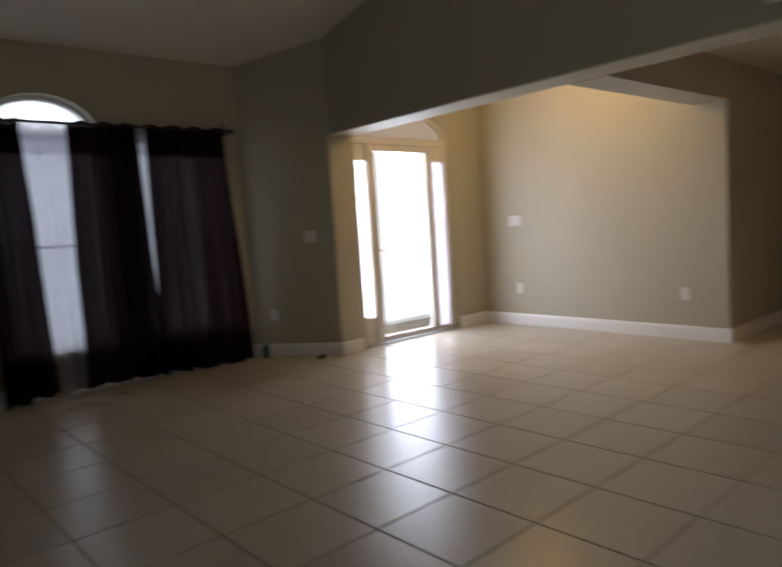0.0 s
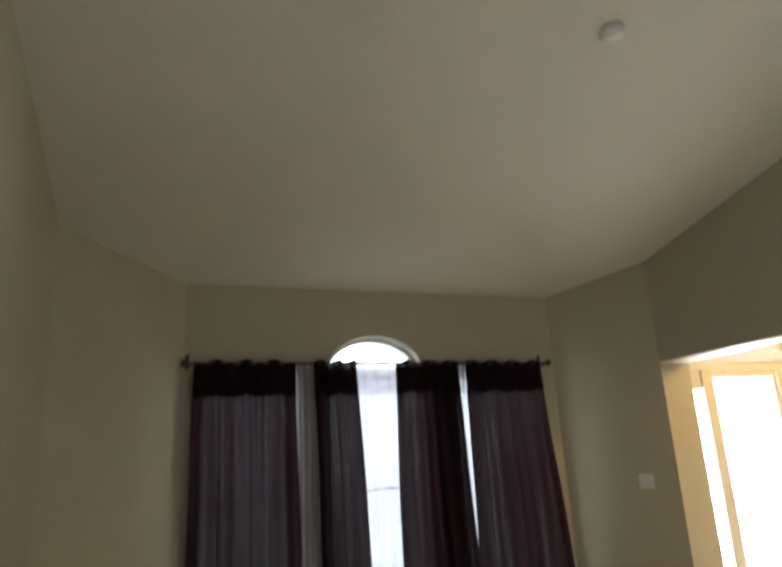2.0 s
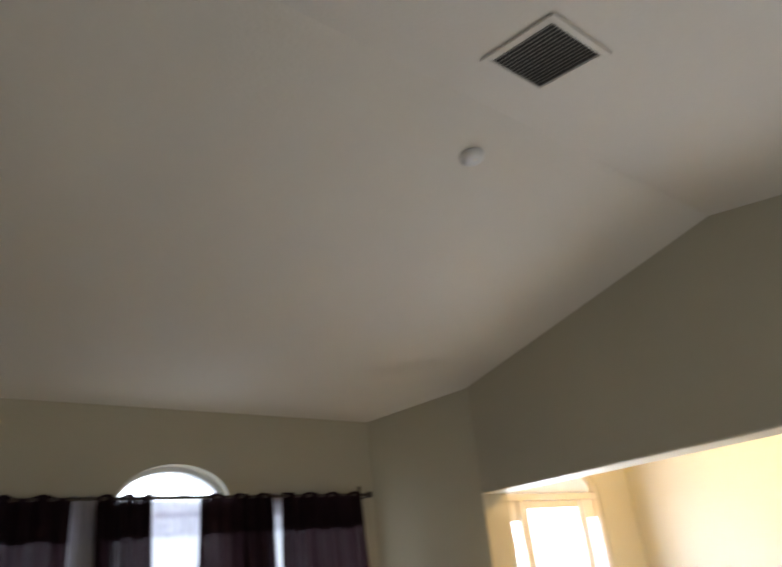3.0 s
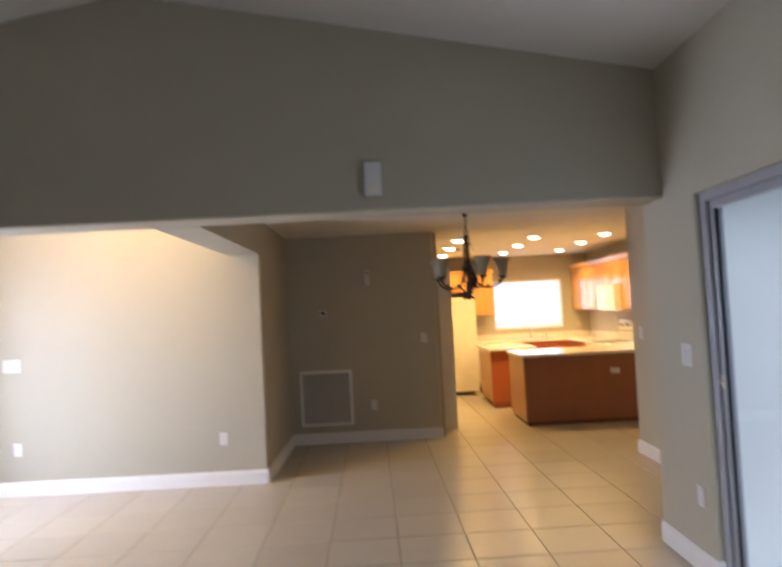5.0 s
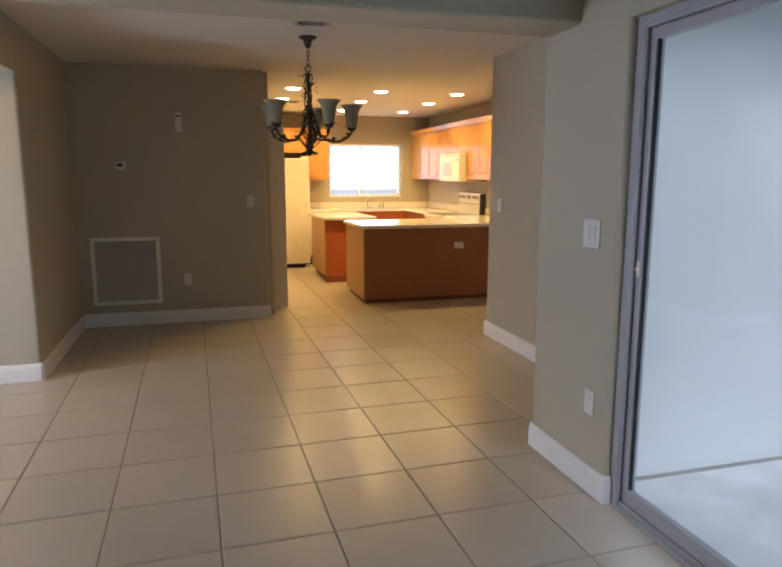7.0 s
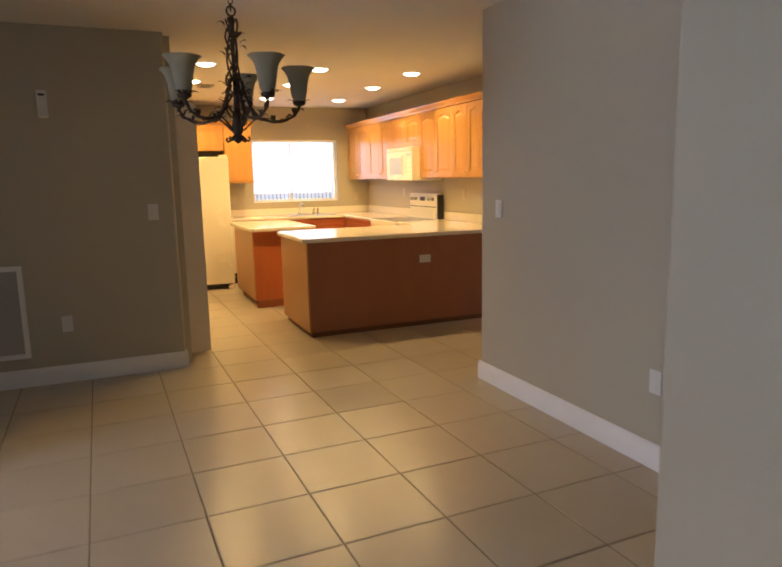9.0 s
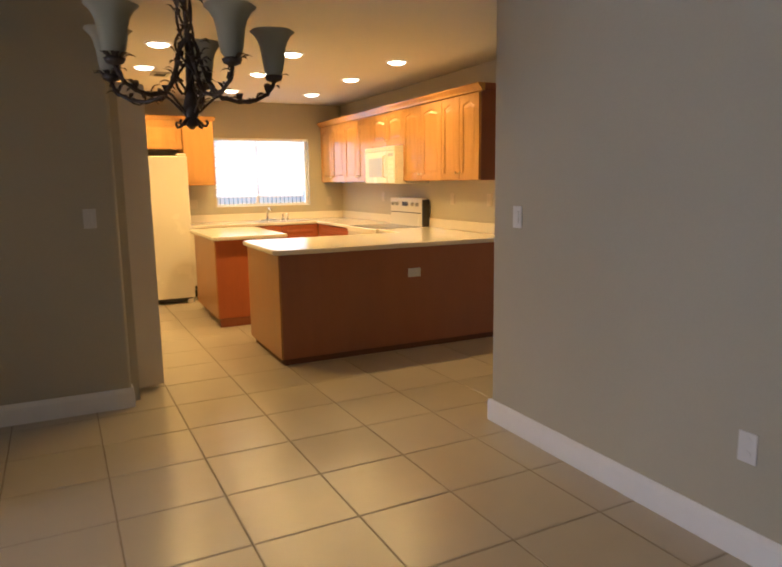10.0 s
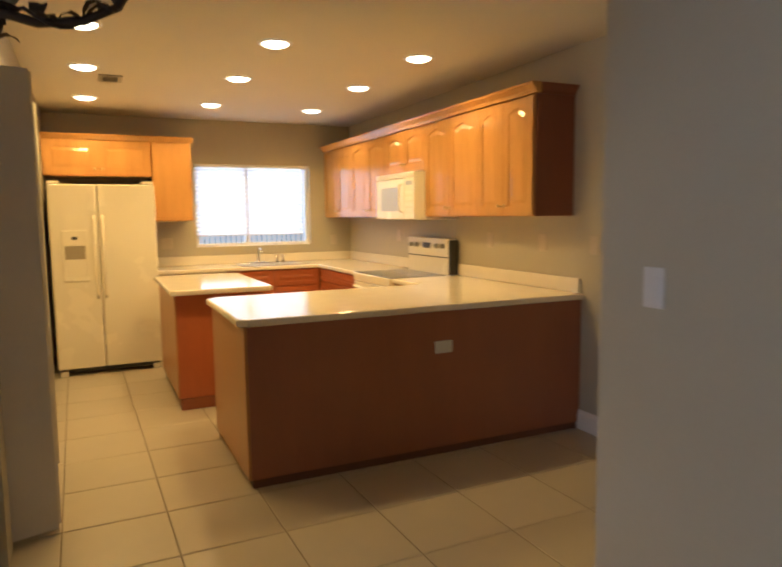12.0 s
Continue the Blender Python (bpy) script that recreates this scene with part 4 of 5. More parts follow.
def upper_unit(y0, y1, z0, doors, label):
    c = thing("wall_cabinet", (KR - 0.16, (y0 + y1) / 2, z0), label, "cabinet", UG)
    part("body", bbox(UX + 0.02, y0 + 0.001, z0, KR, y1 - 0.001, UZ1, 0.002), OAK, c)
    w = (y1 - y0) / doors
    for k in range(doors):
        ya = y1 - k * w
        panel_door(c, UX + 0.008, ya - 0.003, z0 + 0.012, w - 0.006, UZ1 - z0 - 0.024, FACE_W, True, 1 if k % 2 == 0 else -1)
    return c


U = [10.39, 11.04, 11.86, 12.66, 13.55, 14.44]
u0 = upper_unit(U[0], U[1], UZ0, 2, "honey oak wall cabinet with two arched panel doors")
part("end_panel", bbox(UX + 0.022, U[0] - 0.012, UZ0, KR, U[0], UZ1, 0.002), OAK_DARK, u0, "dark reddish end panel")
upper_unit(U[1], U[2], UZ0, 2, "honey oak wall cabinet with two arched panel doors")
upper_unit(U[2], U[3], 1.82, 2, "short honey oak cabinet above the microwave")
upper_unit(U[3], U[4], UZ0, 2, "honey oak wall cabinet with two arched panel doors")
upper_unit(U[4], U[5], UZ0, 2, "honey oak wall cabinet in the corner")
crown = thing("crown_moulding", (UX, 12.4, UZ1), "honey oak crown moulding above the wall cabinets", "moulding")
bm = bmesh.new()
slab(bm, [(UX + 0.03, UZ1), (UX - 0.005, UZ1), (UX - 0.012, UZ1 + 0.02), (UX - 0.04, UZ1 + 0.05), (UX - 0.045, UZ1 + 0.065), (UX + 0.03, UZ1 + 0.065)], 1, U[0] - 0.05, KB)
part("front_run", bm, OAK, crown)
# Same moulding as front_run, in the darker oak tone.
bm = slab(bmesh.new(), [(U[0] - 0.005, UZ1), (U[0] - 0.014, UZ1), (U[0] - 0.02, UZ1 + 0.02), (U[0] - 0.046, UZ1 + 0.05), (U[0] - 0.05, UZ1 + 0.065), (U[0] - 0.005, UZ1 + 0.065)], 0, UX + 0.031, KR)
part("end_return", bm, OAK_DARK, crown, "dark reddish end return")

# microwave
mw = thing("microwave", (KR - 0.2, 12.26, 1.40), "bisque over-the-range microwave with a grey window", "microwave")
m0, m1, mx = 11.862, 12.655, KR - 0.43
part("body", bbox(mx + 0.03, m0, 1.40, KR, m1, 1.815, 0.006), APPLIANCE, mw)
dr = part("door", bbox(mx, m0 + 0.20, 1.405, mx + 0.03, m1 - 0.004, 1.76, 0.008), APPLIANCE, mw)
part("window", bbox(mx - 0.003, m0 + 0.29, 1.48, mx + 0.001, m1 - 0.12, 1.69, 0.001), MICRO_GLASS, dr)
bm = bmesh.new()
tube(bm, [(mx, m0 + 0.235, 1.47), (mx - 0.03, m0 + 0.235, 1.48), (mx - 0.03, m0 + 0.235, 1.70), (mx, m0 + 0.235, 1.71)], 0.008, 8)
part("handle", bm, APPLIANCE, dr)
pnl = part("control_panel", bbox(mx + 0.002, m0 + 0.004, 1.405, mx + 0.03, m0 + 0.196, 1.76, 0.006), APPLIANCE, mw)
part("display", bbox(mx, m0 + 0.04, 1.70, mx + 0.003, m0 + 0.16, 1.735, 0.0005), MICRO_GLASS, pnl)
for i in range(4):
    for j in range(3):
        part("button", bbox(mx - 0.0005, m0 + 0.035 + j * 0.045, 1.47 + i * 0.05, mx + 0.003, m0 + 0.07 + j * 0.045, 1.50 + i * 0.05, 0.0008), ALMOND, pnl)
bm = bmesh.new()
box(bm, mx + 0.004, m0 + 0.004, 1.765, mx + 0.03, m1 - 0.004, 1.812, 0.003)
for k in range(22):
    box(bm, mx, m0 + 0.02 + k * 0.034, 1.772, mx + 0.005, m0 + 0.043 + k * 0.034, 1.805)
part("vent_louvre", bm, APPLIANCE, mw)

# base cabinets and counters
REDOAK = mat("reddish_oak", (0.42, 0.122, 0.042), 0.3, vary=0.1, scale=5, grain=38, bump=0.05, rnd=0.05, stretch=(3, 3, 0.35))
CX0 = 3.62       # front edge of the range-side counter
CT = 0.915
BASE = "base cabinets"


def base_unit(name, x0, y0, x1, y1, label, material=OAK):
    c = thing(name, ((x0 + x1) / 2, (y0 + y1) / 2, 0), label, "cabinet", BASE)
    part("body", bbox(x0, y0, 0.10, x1, y1, 0.875, 0.002), material, c)
    return c


c = base_unit("base_cabinet", CX0 + 0.04, 11.33, KR, 11.84, "honey oak base cabinet beside the range")
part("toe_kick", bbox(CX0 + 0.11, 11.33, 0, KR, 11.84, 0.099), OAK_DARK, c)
panel_door(c, CX0 + 0.028, 11.83, 0.13, 0.48, 0.55, FACE_W, False, 2)
panel_door(c, CX0 + 0.028, 11.83, 0.70, 0.48, 0.16, FACE_W, False)
c = base_unit("base_cabinet", CX0 + 0.04, 12.67, KR, 13.81, "reddish oak drawer cabinet between range and corner", REDOAK)
part("toe_kick", bbox(CX0 + 0.11, 12.67, 0, KR, 13.81, 0.099), OAK_DARK, c)
for z, h in ((0.13, 0.24), (0.39, 0.22), (0.63, 0.10), (0.745, 0.12)):
    panel_door(c, CX0 + 0.028, 13.80, z, 1.11, h, FACE_W, False, 0, REDOAK)
c = thing("dishwasher", (2.28, 14.1, 0), "bisque dishwasher under the worktop beside the fridge", "dishwasher")
part("body", bbox(1.96, 13.85, 0.10, 2.62, KB, 0.874, 0.003), APPLIANCE, c)
part("toe_kick", bbox(1.97, 13.92, 0, 2.61, KB, 0.099), APPL_DARK, c)
dwd = part("door", bbox(1.965, 13.825, 0.16, 2.612, 13.849, 0.74, 0.006), APPLIANCE, c)
part("control_panel", bbox(1.965, 13.822, 0.745, 2.612, 13.849, 0.868, 0.006), APPLIANCE, c)
part("handle", bbox(2.05, 13.805, 0.70, 2.53, 13.825, 0.72, 0.004), APPLIANCE, dwd)
part("vent", bbox(1.98, 13.835, 0.105, 2.60, 13.849, 0.155, 0.002), APPL_DARK, c)
c = thing("filler_panel", (1.95, 14.1, 0), "narrow oak filler panel between fridge and dishwasher", "panel")
part("board", bbox(1.935, 13.84, 0, 1.957, KB, 0.874, 0.002), OAK_DARK, c)
c = base_unit("sink_cabinet", 2.622, 13.84, 3.655, KB, "reddish oak sink cabinet under the window", REDOAK)
part("toe_kick", bbox(2.622, 13.92, 0, 3.655, KB, 0.099), OAK_DARK, c)
for x in (2.63, 3.14):
    panel_door(c, x, 13.828, 0.13, 0.50, 0.55, FACE_S, False, 2, REDOAK)
    panel_door(c, x, 13.828, 0.70, 0.50, 0.16, FACE_S, False, 0, REDOAK)


def worktop(name, pts, label, z0=0.875, z1=CT):
    bm = bmesh.new()
    prism(bm, pts, z0, z1)
    bmesh.ops.recalc_face_normals(bm, faces=bm.faces)
    es = [e for e in bm.edges if abs(e.verts[0].co.z - e.verts[1].co.z) < 1e-4]
    bmesh.ops.bevel(bm, geom=es, offset=0.011, segments=3, affect="EDGES", profile=0.5)
    return tagged(link(name, bm, LAMINATE), label, "worktop")


worktop("worktop", [(1.94, 13.80), (3.62, 13.80), (3.62, 12.67), (KR - 0.001, 12.67), (KR - 0.001, KB - 0.001), (1.94, KB - 0.001)], "cream laminate worktop around the sink corner")
worktop("worktop", [(2.06, 10.262), (KR - 0.001, 10.262), (KR - 0.001, 11.845), (CX0, 11.845), (CX0, 11.34), (2.08, 11.34), (2.012, 11.27), (2.012, 10.31)], "cream laminate worktop of the peninsula with rounded edge")
bm = bmesh.new()
box(bm, KR - 0.02, 10.29, CT, KR, 11.845, CT + 0.10, 0.004)
tagged(link("backsplash", bm, LAMINATE), "low cream laminate backsplash behind the peninsula", "backsplash")
bm = bmesh.new()
box(bm, KR - 0.02, 12.67, CT, KR, KB - 0.02, CT + 0.10, 0.004)
box(bm, 1.94, KB - 0.02, CT, KR, KB, CT + 0.10, 0.004)
tagged(link("backsplash", bm, LAMINATE), "low cream laminate backsplash around the sink corner", "backsplash")

# peninsula
pe = thing("peninsula", (3.1, 10.8, 0), "reddish stained wooden peninsula with a plain back panel", "peninsula")
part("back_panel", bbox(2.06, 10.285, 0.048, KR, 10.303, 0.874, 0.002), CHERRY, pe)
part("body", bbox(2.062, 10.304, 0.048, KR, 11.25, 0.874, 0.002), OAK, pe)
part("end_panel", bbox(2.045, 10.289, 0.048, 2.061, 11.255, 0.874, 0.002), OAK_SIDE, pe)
bm = bmesh.new()
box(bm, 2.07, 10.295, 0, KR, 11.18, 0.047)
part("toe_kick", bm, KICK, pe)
wall_plate("power_outlet", pose(3.225, 10.285, 0.66, 0, 90, 0), "outlet", "almond power outlet lying sideways in the peninsula panel", "outlet", "outlets")

# island
isl = thing("kitchen_island", (2.2, 12.45, 0), "small reddish oak island with a cream laminate top", "island")
part("front_panel", bbox(1.90, 11.945, 0.085, 2.54, 11.961, 0.874, 0.002), REDOAK, isl)
part("body", bbox(1.902, 11.962, 0.085, 2.54, 13.12, 0.874, 0.002), OAK, isl)
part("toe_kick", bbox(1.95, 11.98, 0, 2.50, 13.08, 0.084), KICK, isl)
part("foot_moulding", bbox(1.905, 11.93, 0.0, 2.535, 11.944, 0.084, 0.003), OAK_DARK, isl)
top = prism(bmesh.new(), [(1.895, 11.85), (2.575, 11.85), (2.615, 11.89), (2.615, 13.2), (1.855, 13.2), (1.855, 11.89)], 0.875, CT)
bmesh.ops.recalc_face_normals(top, faces=top.faces)
bmesh.ops.bevel(top, geom=[e for e in top.edges if abs(e.verts[0].co.z - e.verts[1].co.z) < 1e-4], offset=0.011, segments=3, affect="EDGES", profile=0.5)
part("top", top, LAMINATE, isl)
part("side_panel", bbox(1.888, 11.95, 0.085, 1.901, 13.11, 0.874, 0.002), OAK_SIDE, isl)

# range
rg = thing("kitchen_range", (KR - 0.33, 12.25, 0), "bisque electric range with a black glass cooktop", "range")
r0, r1, rx = 11.85, 12.66, 3.60
part("body", bbox(rx + 0.03, r0, 0.06, KR, r1, 0.90, 0.004), APPLIANCE, rg)
part("cooktop", bbox(rx + 0.01, r0 + 0.005, 0.901, KR - 0.12, r1 - 0.005, 0.918, 0.004), GLASSTOP, rg)
part("front_rail", bbox(rx - 0.005, r0, 0.84, rx + 0.03, r1, 0.912, 0.008), APPLIANCE, rg)
od = part("oven_door", bbox(rx, r0 + 0.005, 0.24, rx + 0.03, r1 - 0.005, 0.835, 0.006), APPLIANCE, rg)
part("window", bbox(rx - 0.003, r0 + 0.2, 0.40, rx + 0.001, r1 - 0.2, 0.66, 0.001), GLASSTOP, od)
bm = bmesh.new()
tube(bm, [(rx, r0 + 0.09, 0.785), (rx - 0.045, r0 + 0.10, 0.79), (rx - 0.045, r1 - 0.10, 0.79), (rx, r1 - 0.09, 0.785)], 0.012, 8)
part("handle", bm, APPLIANCE, od)
part("drawer", bbox(rx + 0.002, r0 + 0.005, 0.07, rx + 0.03, r1 - 0.005, 0.23, 0.006), APPLIANCE, rg)
bg = part("backguard", bbox(KR - 0.10, r0 + 0.01, 0.905, KR - 0.02, r1 - 0.01, 1.235, 0.012), APPLIANCE, rg)
part("seam", bbox(KR - 0.103, r0 + 0.03, 1.062, KR - 0.099, r1 - 0.03, 1.072), APPL_DARK, bg)
part("clock", bbox(KR - 0.104, 12.19, 1.14, KR - 0.099, 12.33, 1.19, 0.001), APPL_DARK, bg)
for y in (11.95, 12.06, 12.45, 12.56):
    bm = bmesh.new()
    tube(bm, [(KR - 0.10, y, 1.165), (KR - 0.115, y, 1.165), (KR - 0.13, y, 1.165)], [0.022, 0.022, 0.017], 14)
    part("knob", bm, GREYVANE, bg)
# Dark strip puts the shade of the backguard's near end into colour.
part("side_shadow_panel", bbox(KR - 0.10, r0 - 0.02, 0.92, KR - 0.02, r0 + 0.008, 1.22, 0.003), APPL_DARK, bg, "dark strip for the shaded end of the backguard")

# fridge
fr = thing("fridge", (1.45, 14.0, 0), "bisque side-by-side fridge with an ice dispenser", "fridge")
F0, F1, FY = 1.02, 1.92, 13.48
part("body", bbox(F0 + 0.005, FY + 0.075, 0.03, F1 - 0.005, 14.40, 1.755, 0.006), APPLIANCE, fr)
part("kick_grille", bbox(F0 + 0.02, FY + 0.06, 0.025, F1 - 0.02, FY + 0.074, 0.068, 0.002), APPL_DARK, fr)
for x in (F0 + 0.05, F1 - 0.05):
    part("foot", bbox(x - 0.035, FY + 0.02, 0.0, x + 0.035, FY + 0.07, 0.05, 0.006), APPLIANCE, fr)
fsplit = 1.422
dl = part("freezer_door", bbox(F0, FY, 0.07, fsplit - 0.003, FY + 0.07, 1.755, 0.012), APPLIANCE, fr)
drr = part("fridge_door", bbox(fsplit + 0.003, FY, 0.07, F1, FY + 0.07, 1.755, 0.012), APPLIANCE, fr)
for x, d in ((fsplit - 0.035, dl), (fsplit + 0.035, drr)):
    bm = bmesh.new()
    tube(bm, [(x, FY, 0.72), (x, FY - 0.045, 0.76), (x, FY - 0.05, 1.1), (x, FY - 0.045, 1.43), (x, FY, 1.47)], [0.012, 0.013, 0.012, 0.013, 0.012], 8)
    part("handle", bm, APPLIANCE, d, smooth=True)
for x in (F0 + 0.05, F1 - 0.06):
    part("hinge_cover", bbox(x - 0.05, FY + 0.01, 1.756, x + 0.05, FY + 0.12, 1.785, 0.008), APPLIANCE, fr)
bm = bmesh.new()
xa, xb = F0 + 0.095, F0 + 0.30
box(bm, xa, FY - 0.012, 1.20, xb, FY, 1.34, 0.004)
box(bm, xa, FY - 0.012, 0.90, xa + 0.02, FY, 1.20, 0.003)
box(bm, xb - 0.02, FY - 0.012, 0.90, xb, FY, 1.20, 0.003)
box(bm, xa, FY - 0.016, 0.88, xb, FY, 0.92, 0.004)
disp = part("dispenser", bm, APPLIANCE, dl)
part("recess", bbox(xa + 0.02, FY - 0.004, 1.08, xb - 0.02, FY - 0.001, 1.20), mat("dispenser_recess", (0.33, 0.29, 0.22), 0.5), disp)
part("display", bbox(xa + 0.08, FY - 0.014, 1.255, xa + 0.125, FY - 0.011, 1.285), APPL_DARK, disp)

# cabinets over and beside the fridge
fc = thing("wall_cabinet", (1.44, 14.15, 1.86), "honey oak cabinet with two doors above the fridge", "cabinet", "cabinets by the fridge")
part("body", bbox(KL + 0.002, 13.92, 1.855, 1.943, KB, 2.20, 0.002), OAK, fc)
panel_door(fc, KL + 0.012, 13.908, 1.865, 0.472, 0.325, FACE_S, False, 1)
panel_door(fc, 1.461, 13.908, 1.865, 0.472, 0.325, FACE_S, False, -1)
sc = thing("wall_cabinet", (2.1, 14.15, 1.41), "honey oak wall cabinet between fridge and window", "cabinet", "cabinets by the fridge")
part("body", bbox(1.945, 13.92, 1.41, 2.325, KB, 2.20, 0.002), OAK, sc)
part("door", bbox(1.953, 13.902, 1.445, 2.318, 13.919, 2.19, 0.003), OAK, sc)
part("light_rail", bbox(1.946, 13.895, 1.412, 2.324, 13.919, 1.442, 0.006), OAK, sc)
bm = slab(bmesh.new(), [(13.95, 2.20), (13.915, 2.20), (13.905, 2.215), (13.88, 2.24), (13.875, 2.255), (13.95, 2.255)], 0, KL + 0.002, 2.35)
tagged(link("crown_moulding", bm, OAK), "honey oak crown moulding above the fridge cabinets", "moulding")

# kitchen window with a shade
kw = thing("window_2", ((KW[0] + KW[1]) / 2, KB + 0.1, KW[2]), "bright kitchen window with a white shade", "window", kind="structure")
bm = bmesh.new()
f, ya, yb = 0.04, KB + 0.07, KB + 0.13
box(bm, KW[0], ya, KW[2], KW[0] + f, yb, KW[3], 0.004)
box(bm, KW[1] - f, ya, KW[2], KW[1], yb, KW[3], 0.004)
box(bm, KW[0] + f, ya, KW[2], KW[1] - f, yb, KW[2] + f, 0.004)
box(bm, KW[0] + f, ya, KW[3] - f, KW[1] - f, yb, KW[3], 0.004)
part("window_frame", bm, TRIM, kw)
mid = 3.01
part("mullion", bbox(mid - 0.02, ya - 0.004, KW[2] + f, mid + 0.02, yb, KW[3] - f, 0.003), TRIM, kw)
for a, b in ((KW[0] + f, mid - 0.02), (mid + 0.02, KW[1] - f)):
    p = part("pane", bbox(a, ya + 0.03, KW[2] + f, b, ya + 0.036, KW[3] - f), PANE, kw)
    p.visible_shadow = False
part("window_sill", bbox(KW[0] + 0.002, KB + 0.002, KW[2], KW[1] - 0.002, KB + 0.07, KW[2] + 0.008, 0.003), TRIM, kw)
sh = thing("window_shade", (3.06, KB + 0.04, 1.2), "white pleated fabric shade lowered over the window", "window shade")
for a, b in ((KW[0] - 0.005, mid - 0.006), (mid + 0.006, KW[1] - 0.09)):
    bm = bmesh.new()
    rows = []
    for j in range(34):
        z = KW[3] - 0.005 - (KW[3] - 0.005 - 1.245) * j / 33
        y = KB + 0.03 + (0.008 if j % 2 else -0.004)
        rows.append((bm.verts.new((a + 0.012, y, z)), bm.verts.new((b, y, z))))
    for p, q in zip(rows, rows[1:]):
        bm.faces.new((p[0], p[1], q[1], q[0]))
    part("fabric", bm, SHADE, sh)
    part("bottom_rail", bbox(a + 0.012, KB + 0.02, 1.232, b, KB + 0.045, 1.245, 0.002), TRIM, sh)
part("head_rail", bbox(KW[0] + 0.005, KB + 0.012, KW[3] - 0.035, KW[1] - 0.005, KB + 0.05, KW[3] - 0.001, 0.003), TRIM, sh)
# a picket fence beyond the window
fence = thing("fence", (3.1, 15.2, 0), "weathered grey picket fence outside the kitchen window", "fence")
GREYWOOD = mat("weathered_grey_wood", (0.62, 0.62, 0.65), 0.8, vary=0.3, scale=8, grain=50)
for k in range(40):
    x = 1.9 + k * 0.065
    bm = slab(bmesh.new(), [(x, -0.12), (x + 0.02, -0.12), (x + 0.02, 1.29), (x + 0.01, 1.315), (x, 1.29)], 1, 15.18, 15.20)
    part("picket", bm, GREYWOOD, fence)
for z in (0.3, 0.95):
    part("rail", bbox(1.85, 15.201, z, 4.55, 15.23, z + 0.07), GREYWOOD, fence)

# sink and tap
sk = thing("sink", (3.2, 14.12, CT), "steel double sink set into the worktop", "sink")
bm = bmesh.new()
S0, S1, T0, T1 = 2.80, 3.56, 13.90, 14.34
box(bm, S0, T0, CT + 0.001, S1, T0 + 0.03, CT + 0.007, 0.002)
box(bm, S0, T1 - 0.06, CT + 0.001, S1, T1, CT + 0.007, 0.002)
box(bm, S0, T0 + 0.03, CT + 0.001, S0 + 0.03, T1 - 0.06, CT + 0.007, 0.002)
box(bm, S1 - 0.03, T0 + 0.03, CT + 0.001, S1, T1 - 0.06, CT + 0.007, 0.002)
box(bm, 3.165, T0 + 0.03, CT + 0.001, 3.195, T1 - 0.06, CT + 0.007, 0.002)
part("rim", bm, STEEL, sk)
for a, b in ((S0 + 0.03, 3.165), (3.195, S1 - 0.03)):
    part("bowl", bbox(a, T0 + 0.03, CT + 0.0005, b, T1 - 0.06, CT + 0.002), GREYVANE, sk)
tp = thing("tap", (3.08, 14.31, CT), "chrome kitchen tap with a side handle", "tap")
part("base", bbox(2.96, 14.29, CT + 0.007, 3.20, 14.335, CT + 0.02, 0.005), CHROME, tp)
bm = bmesh.new()
tube(bm, [(3.08, 14.31, CT + 0.02), (3.08, 14.31, CT + 0.13), (3.08, 14.27, CT + 0.17), (3.08, 14.18, CT + 0.165), (3.08, 14.12, CT + 0.13)], [0.016, 0.014, 0.012, 0.011, 0.011], 10)
part("spout", bm, CHROME, tp, smooth=True)
for x in (3.30, 3.37):
    bm = bmesh.new()
    tube(bm, [(x, 14.31, CT + 0.007), (x, 14.31, CT + 0.05), (x, 14.31, CT + 0.09)], [0.018, 0.013, 0.016], 10)
    part("side_handle", bm, CHROME, tp, smooth=True)

# small plates on the kitchen walls
TAN_PLATE = mat("tan_plastic", (0.52, 0.46, 0.36), 0.35, vary=0.03, scale=6)
for y in (13.05, 11.36, 10.69, 10.17):
    wall_plate("power_outlet", pose(KR, y, 1.235, 0, 0, FACE_W), "outlet", "almond outlet on the kitchen wall", "outlet", "outlets", 0.074, 0.118, TAN_PLATE)
wall_plate("power_outlet", pose(2.11, KB, 1.16, 0, 0, FACE_S), "outlet", "almond double outlet on the kitchen wall beside the fridge", "outlet", "outlets", 0.118, 0.118, TAN_PLATE)
wall_plate("power_outlet", pose(4.05, KB, 1.16, 0, 0, FACE_S), "outlet", "almond outlet on the kitchen wall", "outlet", "outlets", 0.074, 0.118, TAN_PLATE)

# pantry folding doors
bf = thing("folding_door", (1.03, 10.22, 0), "off-white pantry folding door standing half open", "folding door")


def fold_leaf(x0, y0, x1, y1):
    d = Vector((x1 - x0, y1 - y0, 0))
    n = Vector((d.y, -d.x, 0)).normalized() * 0.016
    a, b = Vector((x0, y0, 0)), Vector((x1, y1, 0))
    bm = prism(bmesh.new(), [tuple((a - n)[:2]), tuple((b - n)[:2]), tuple((b + n)[:2]), tuple((a + n)[:2])], 0.025, 2.085)
    lf = part("leaf", bm, DOORPAINT, bf)
    return lf


fold_leaf(0.935, 10.165, 1.145, 10.225)
fold_leaf(1.145, 10.262, 0.985, 10.50)
fold_leaf(1.105, 11.10, 0.985, 11.31)
part("track", bbox(0.895, 10.17, 2.088, 0.925, 11.34, 2.11), ALU, bf)

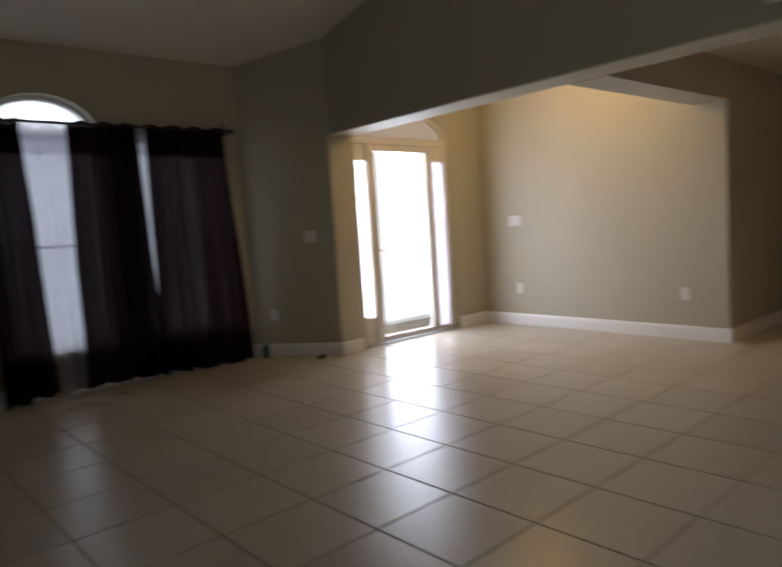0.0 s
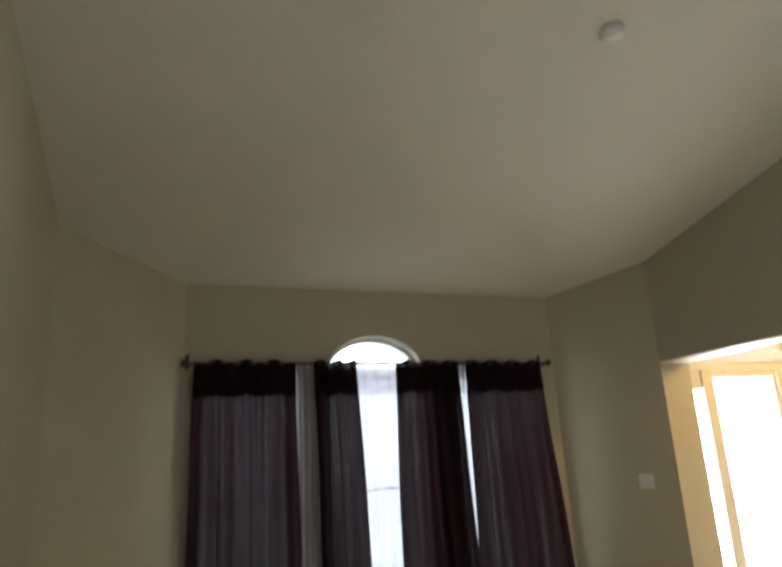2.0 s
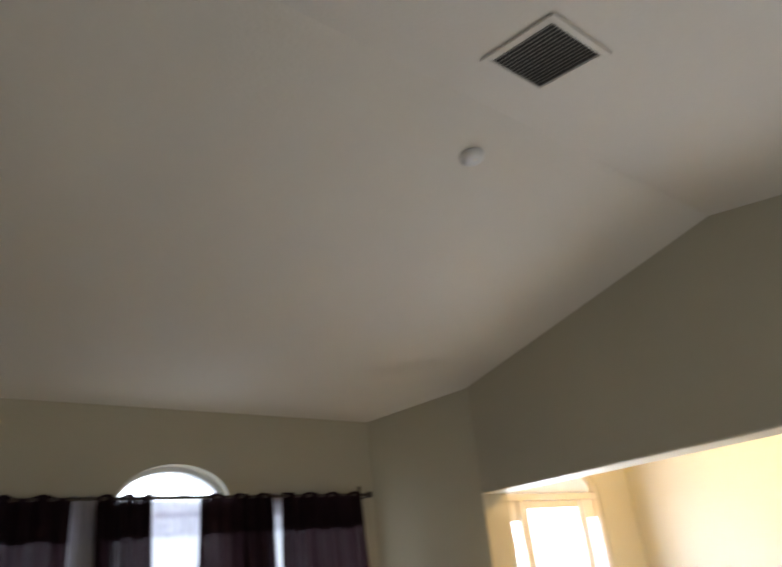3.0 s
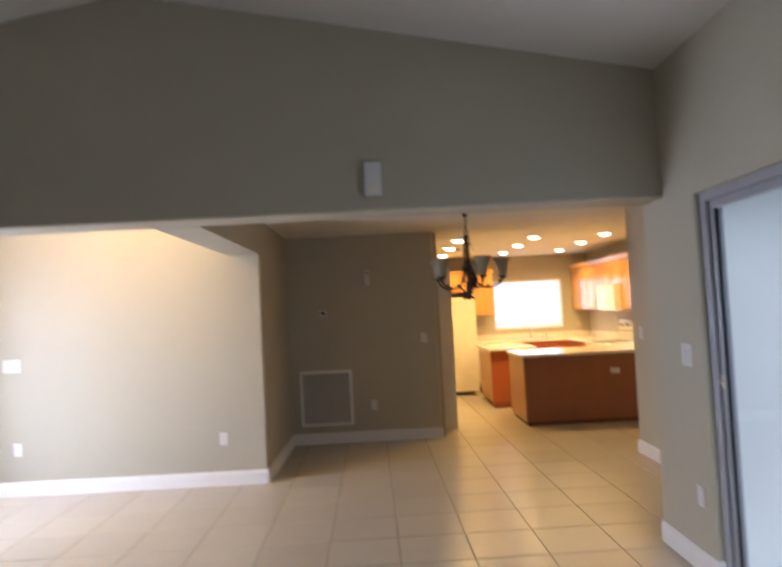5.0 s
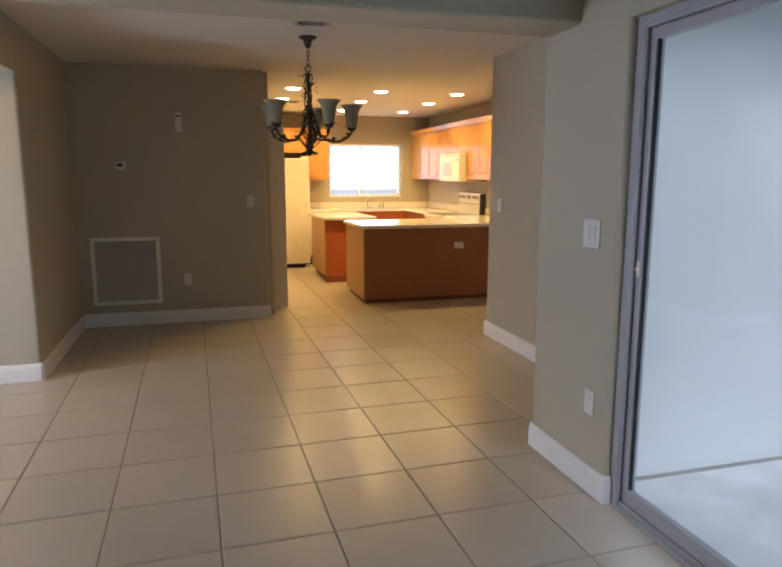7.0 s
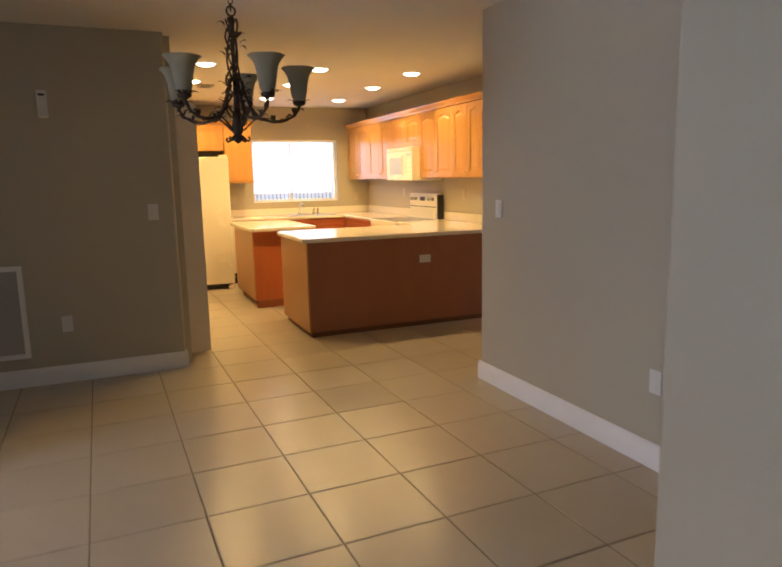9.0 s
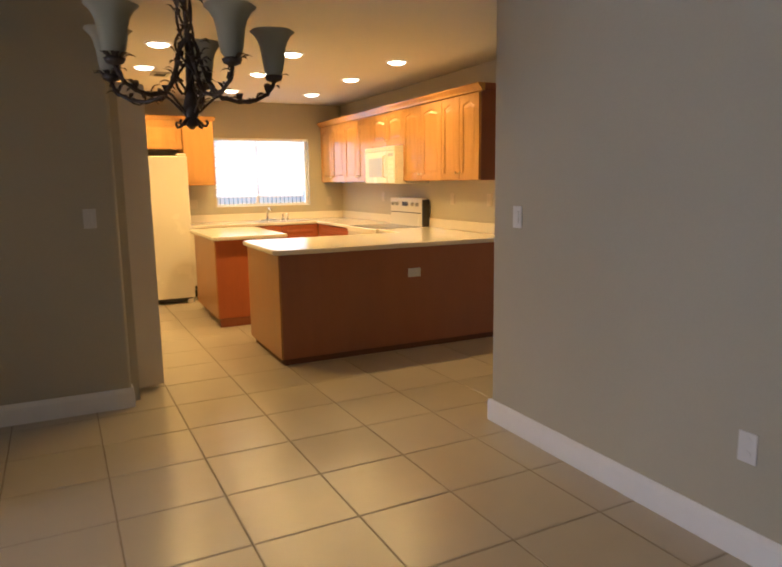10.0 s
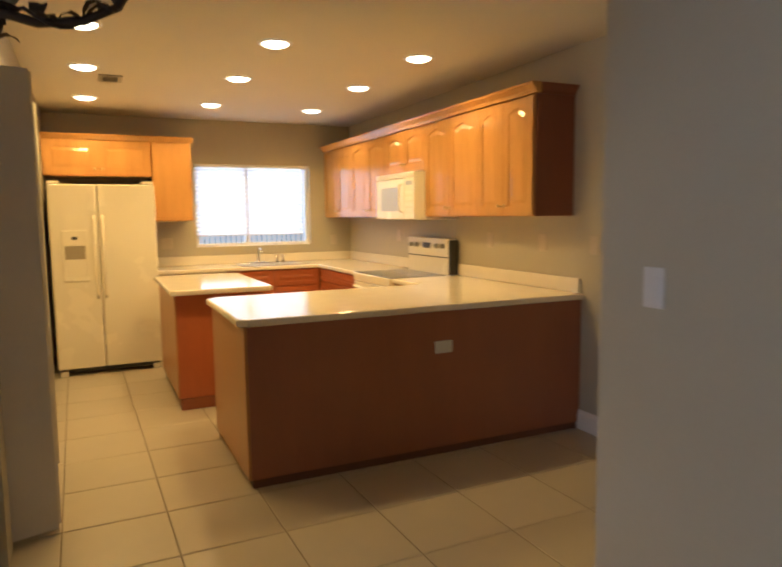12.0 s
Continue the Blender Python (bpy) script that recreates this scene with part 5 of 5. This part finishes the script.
# kitchen downlights
for x in (1.373, 2.463, 3.47):
    for y in (11.047, 12.152, 13.425):
        dlg = thing("downlight", (x, y, CEIL_Z), "lit round recessed downlight in the ceiling", "downlight", "kitchen downlights")
        bm = bmesh.new()
        lathe(bm, [(0.108, CEIL_Z - 0.001), (0.106, CEIL_Z - 0.008), (0.085, CEIL_Z - 0.010), (0.083, CEIL_Z - 0.004)], x, y, 24)
        part("trim_ring", bm, TRIM, dlg, smooth=True)
        bm = bmesh.new()
        rings = lathe(bm, [(0.084, CEIL_Z - 0.005), (0.078, CEIL_Z - 0.015), (0.055, CEIL_Z - 0.025), (0.012, CEIL_Z - 0.030)], x, y, 24)
        bm.faces.new(rings[-1])
        part("lens", bm, LIT, dlg, "glowing domed lens", smooth=True)
        sp = bpy.data.lights.new("downlight_lamp", "SPOT")
        sp.energy, sp.color, sp.spot_size, sp.spot_blend, sp.shadow_soft_size = 70, WARM, radians(155), 0.42, 0.08
        so = new("downlight_lamp", sp)
        so.matrix_world = look((x, y, CEIL_Z - 0.06), (x, y + 0.001, 0))
fp = bpy.data.lights.new("foyer_lamp", "POINT")
fp.energy, fp.color, fp.shadow_soft_size = 64, (1.0, 0.61, 0.19), 0.14
fo = new("foyer_lamp", fp)
fo.location = (-2.2, 7.0, FOYER_Z - 0.32)


# ---- floor tiles ----
PITCH, HALF, TURN = 0.465, 0.2295, radians(1.1)
tile_mesh = bpy.data.meshes.new("tile")
tb = bmesh.new()
lo = [tb.verts.new((sx * HALF, sy * HALF, -0.009)) for sx, sy in ((-1, -1), (1, -1), (1, 1), (-1, 1))]
md = [tb.verts.new((sx * HALF, sy * HALF, -0.0022)) for sx, sy in ((-1, -1), (1, -1), (1, 1), (-1, 1))]
hi = [tb.verts.new((sx * (HALF - 0.003), sy * (HALF - 0.003), 0.0)) for sx, sy in ((-1, -1), (1, -1), (1, 1), (-1, 1))]
tb.faces.new(hi)
for a, b in ((lo, md), (md, hi)):
    for k in range(4):
        tb.faces.new((a[k], a[(k + 1) % 4], b[(k + 1) % 4], b[k]))
tb.to_mesh(tile_mesh)
tb.free()
tile_mesh.materials.append(TILE)


def in_rooms(x, y):
    """Whether a tile's centre lies in a room or under the edge of one."""
    g = 0.2
    if BACK_Y - g < y < BEAM_B and WIN_X - g < x < RIGHT_X + g:
        return True
    if BEAM_B - g < y < FOYER_Y + g and DOOR_X - g < x < DIN_X + g:
        return True
    if FOYER_Y < y < DARK_Y + g and HALL_X - g < x < (DIN_X if y < DIN_END - g else KR) + g:
        return True
    return DARK_Y < y < KB + g and KL - g < x < KR + g


spots = []
for i in range(-13, 9):
    for j in range(-13, 20):
        u, v = PITCH * (i + 0.5), PITCH * (j + 0.5)
        x, y = 0.773 + u * math.cos(TURN) - v * math.sin(TURN), 6.02 + u * math.sin(TURN) + v * math.cos(TURN)
        if in_rooms(x, y):
            spots.append((x, y))
spots.sort(key=lambda p: abs(p[0] - 0.8) + 0.55 * abs(p[1] - 6.5))
rt = random.Random(11)
for x, y in spots[:300]:
    o = new("tile", tile_mesh)
    o.parent = floor
    o.matrix_basis = pose(x, y, rt.uniform(-0.0006, 0.0), rt.uniform(-0.05, 0.05), rt.uniform(-0.05, 0.05), math.degrees(TURN) + 90 * rt.randrange(4))
rest = bmesh.new()
for x, y in spots[300:]:
    verts = [[rest.verts.new((x + h * (sx * math.cos(TURN) - sy * math.sin(TURN)), y + h * (sx * math.sin(TURN) + sy * math.cos(TURN)), z)) for sx, sy in ((-1, -1), (1, -1), (1, 1), (-1, 1))] for h, z in ((HALF, -0.009), (HALF, -0.0022), (HALF - 0.003, 0.0))]
    rest.faces.new(verts[2])
    for a, b in zip(verts, verts[1:]):
        for k in range(4):
            rest.faces.new((a[k], a[(k + 1) % 4], b[(k + 1) % 4], b[k]))
if len(rest.verts):
    ob = link("far_tiles", rest, TILE)
    ob.parent = floor
    ob["kind"] = "stuff"
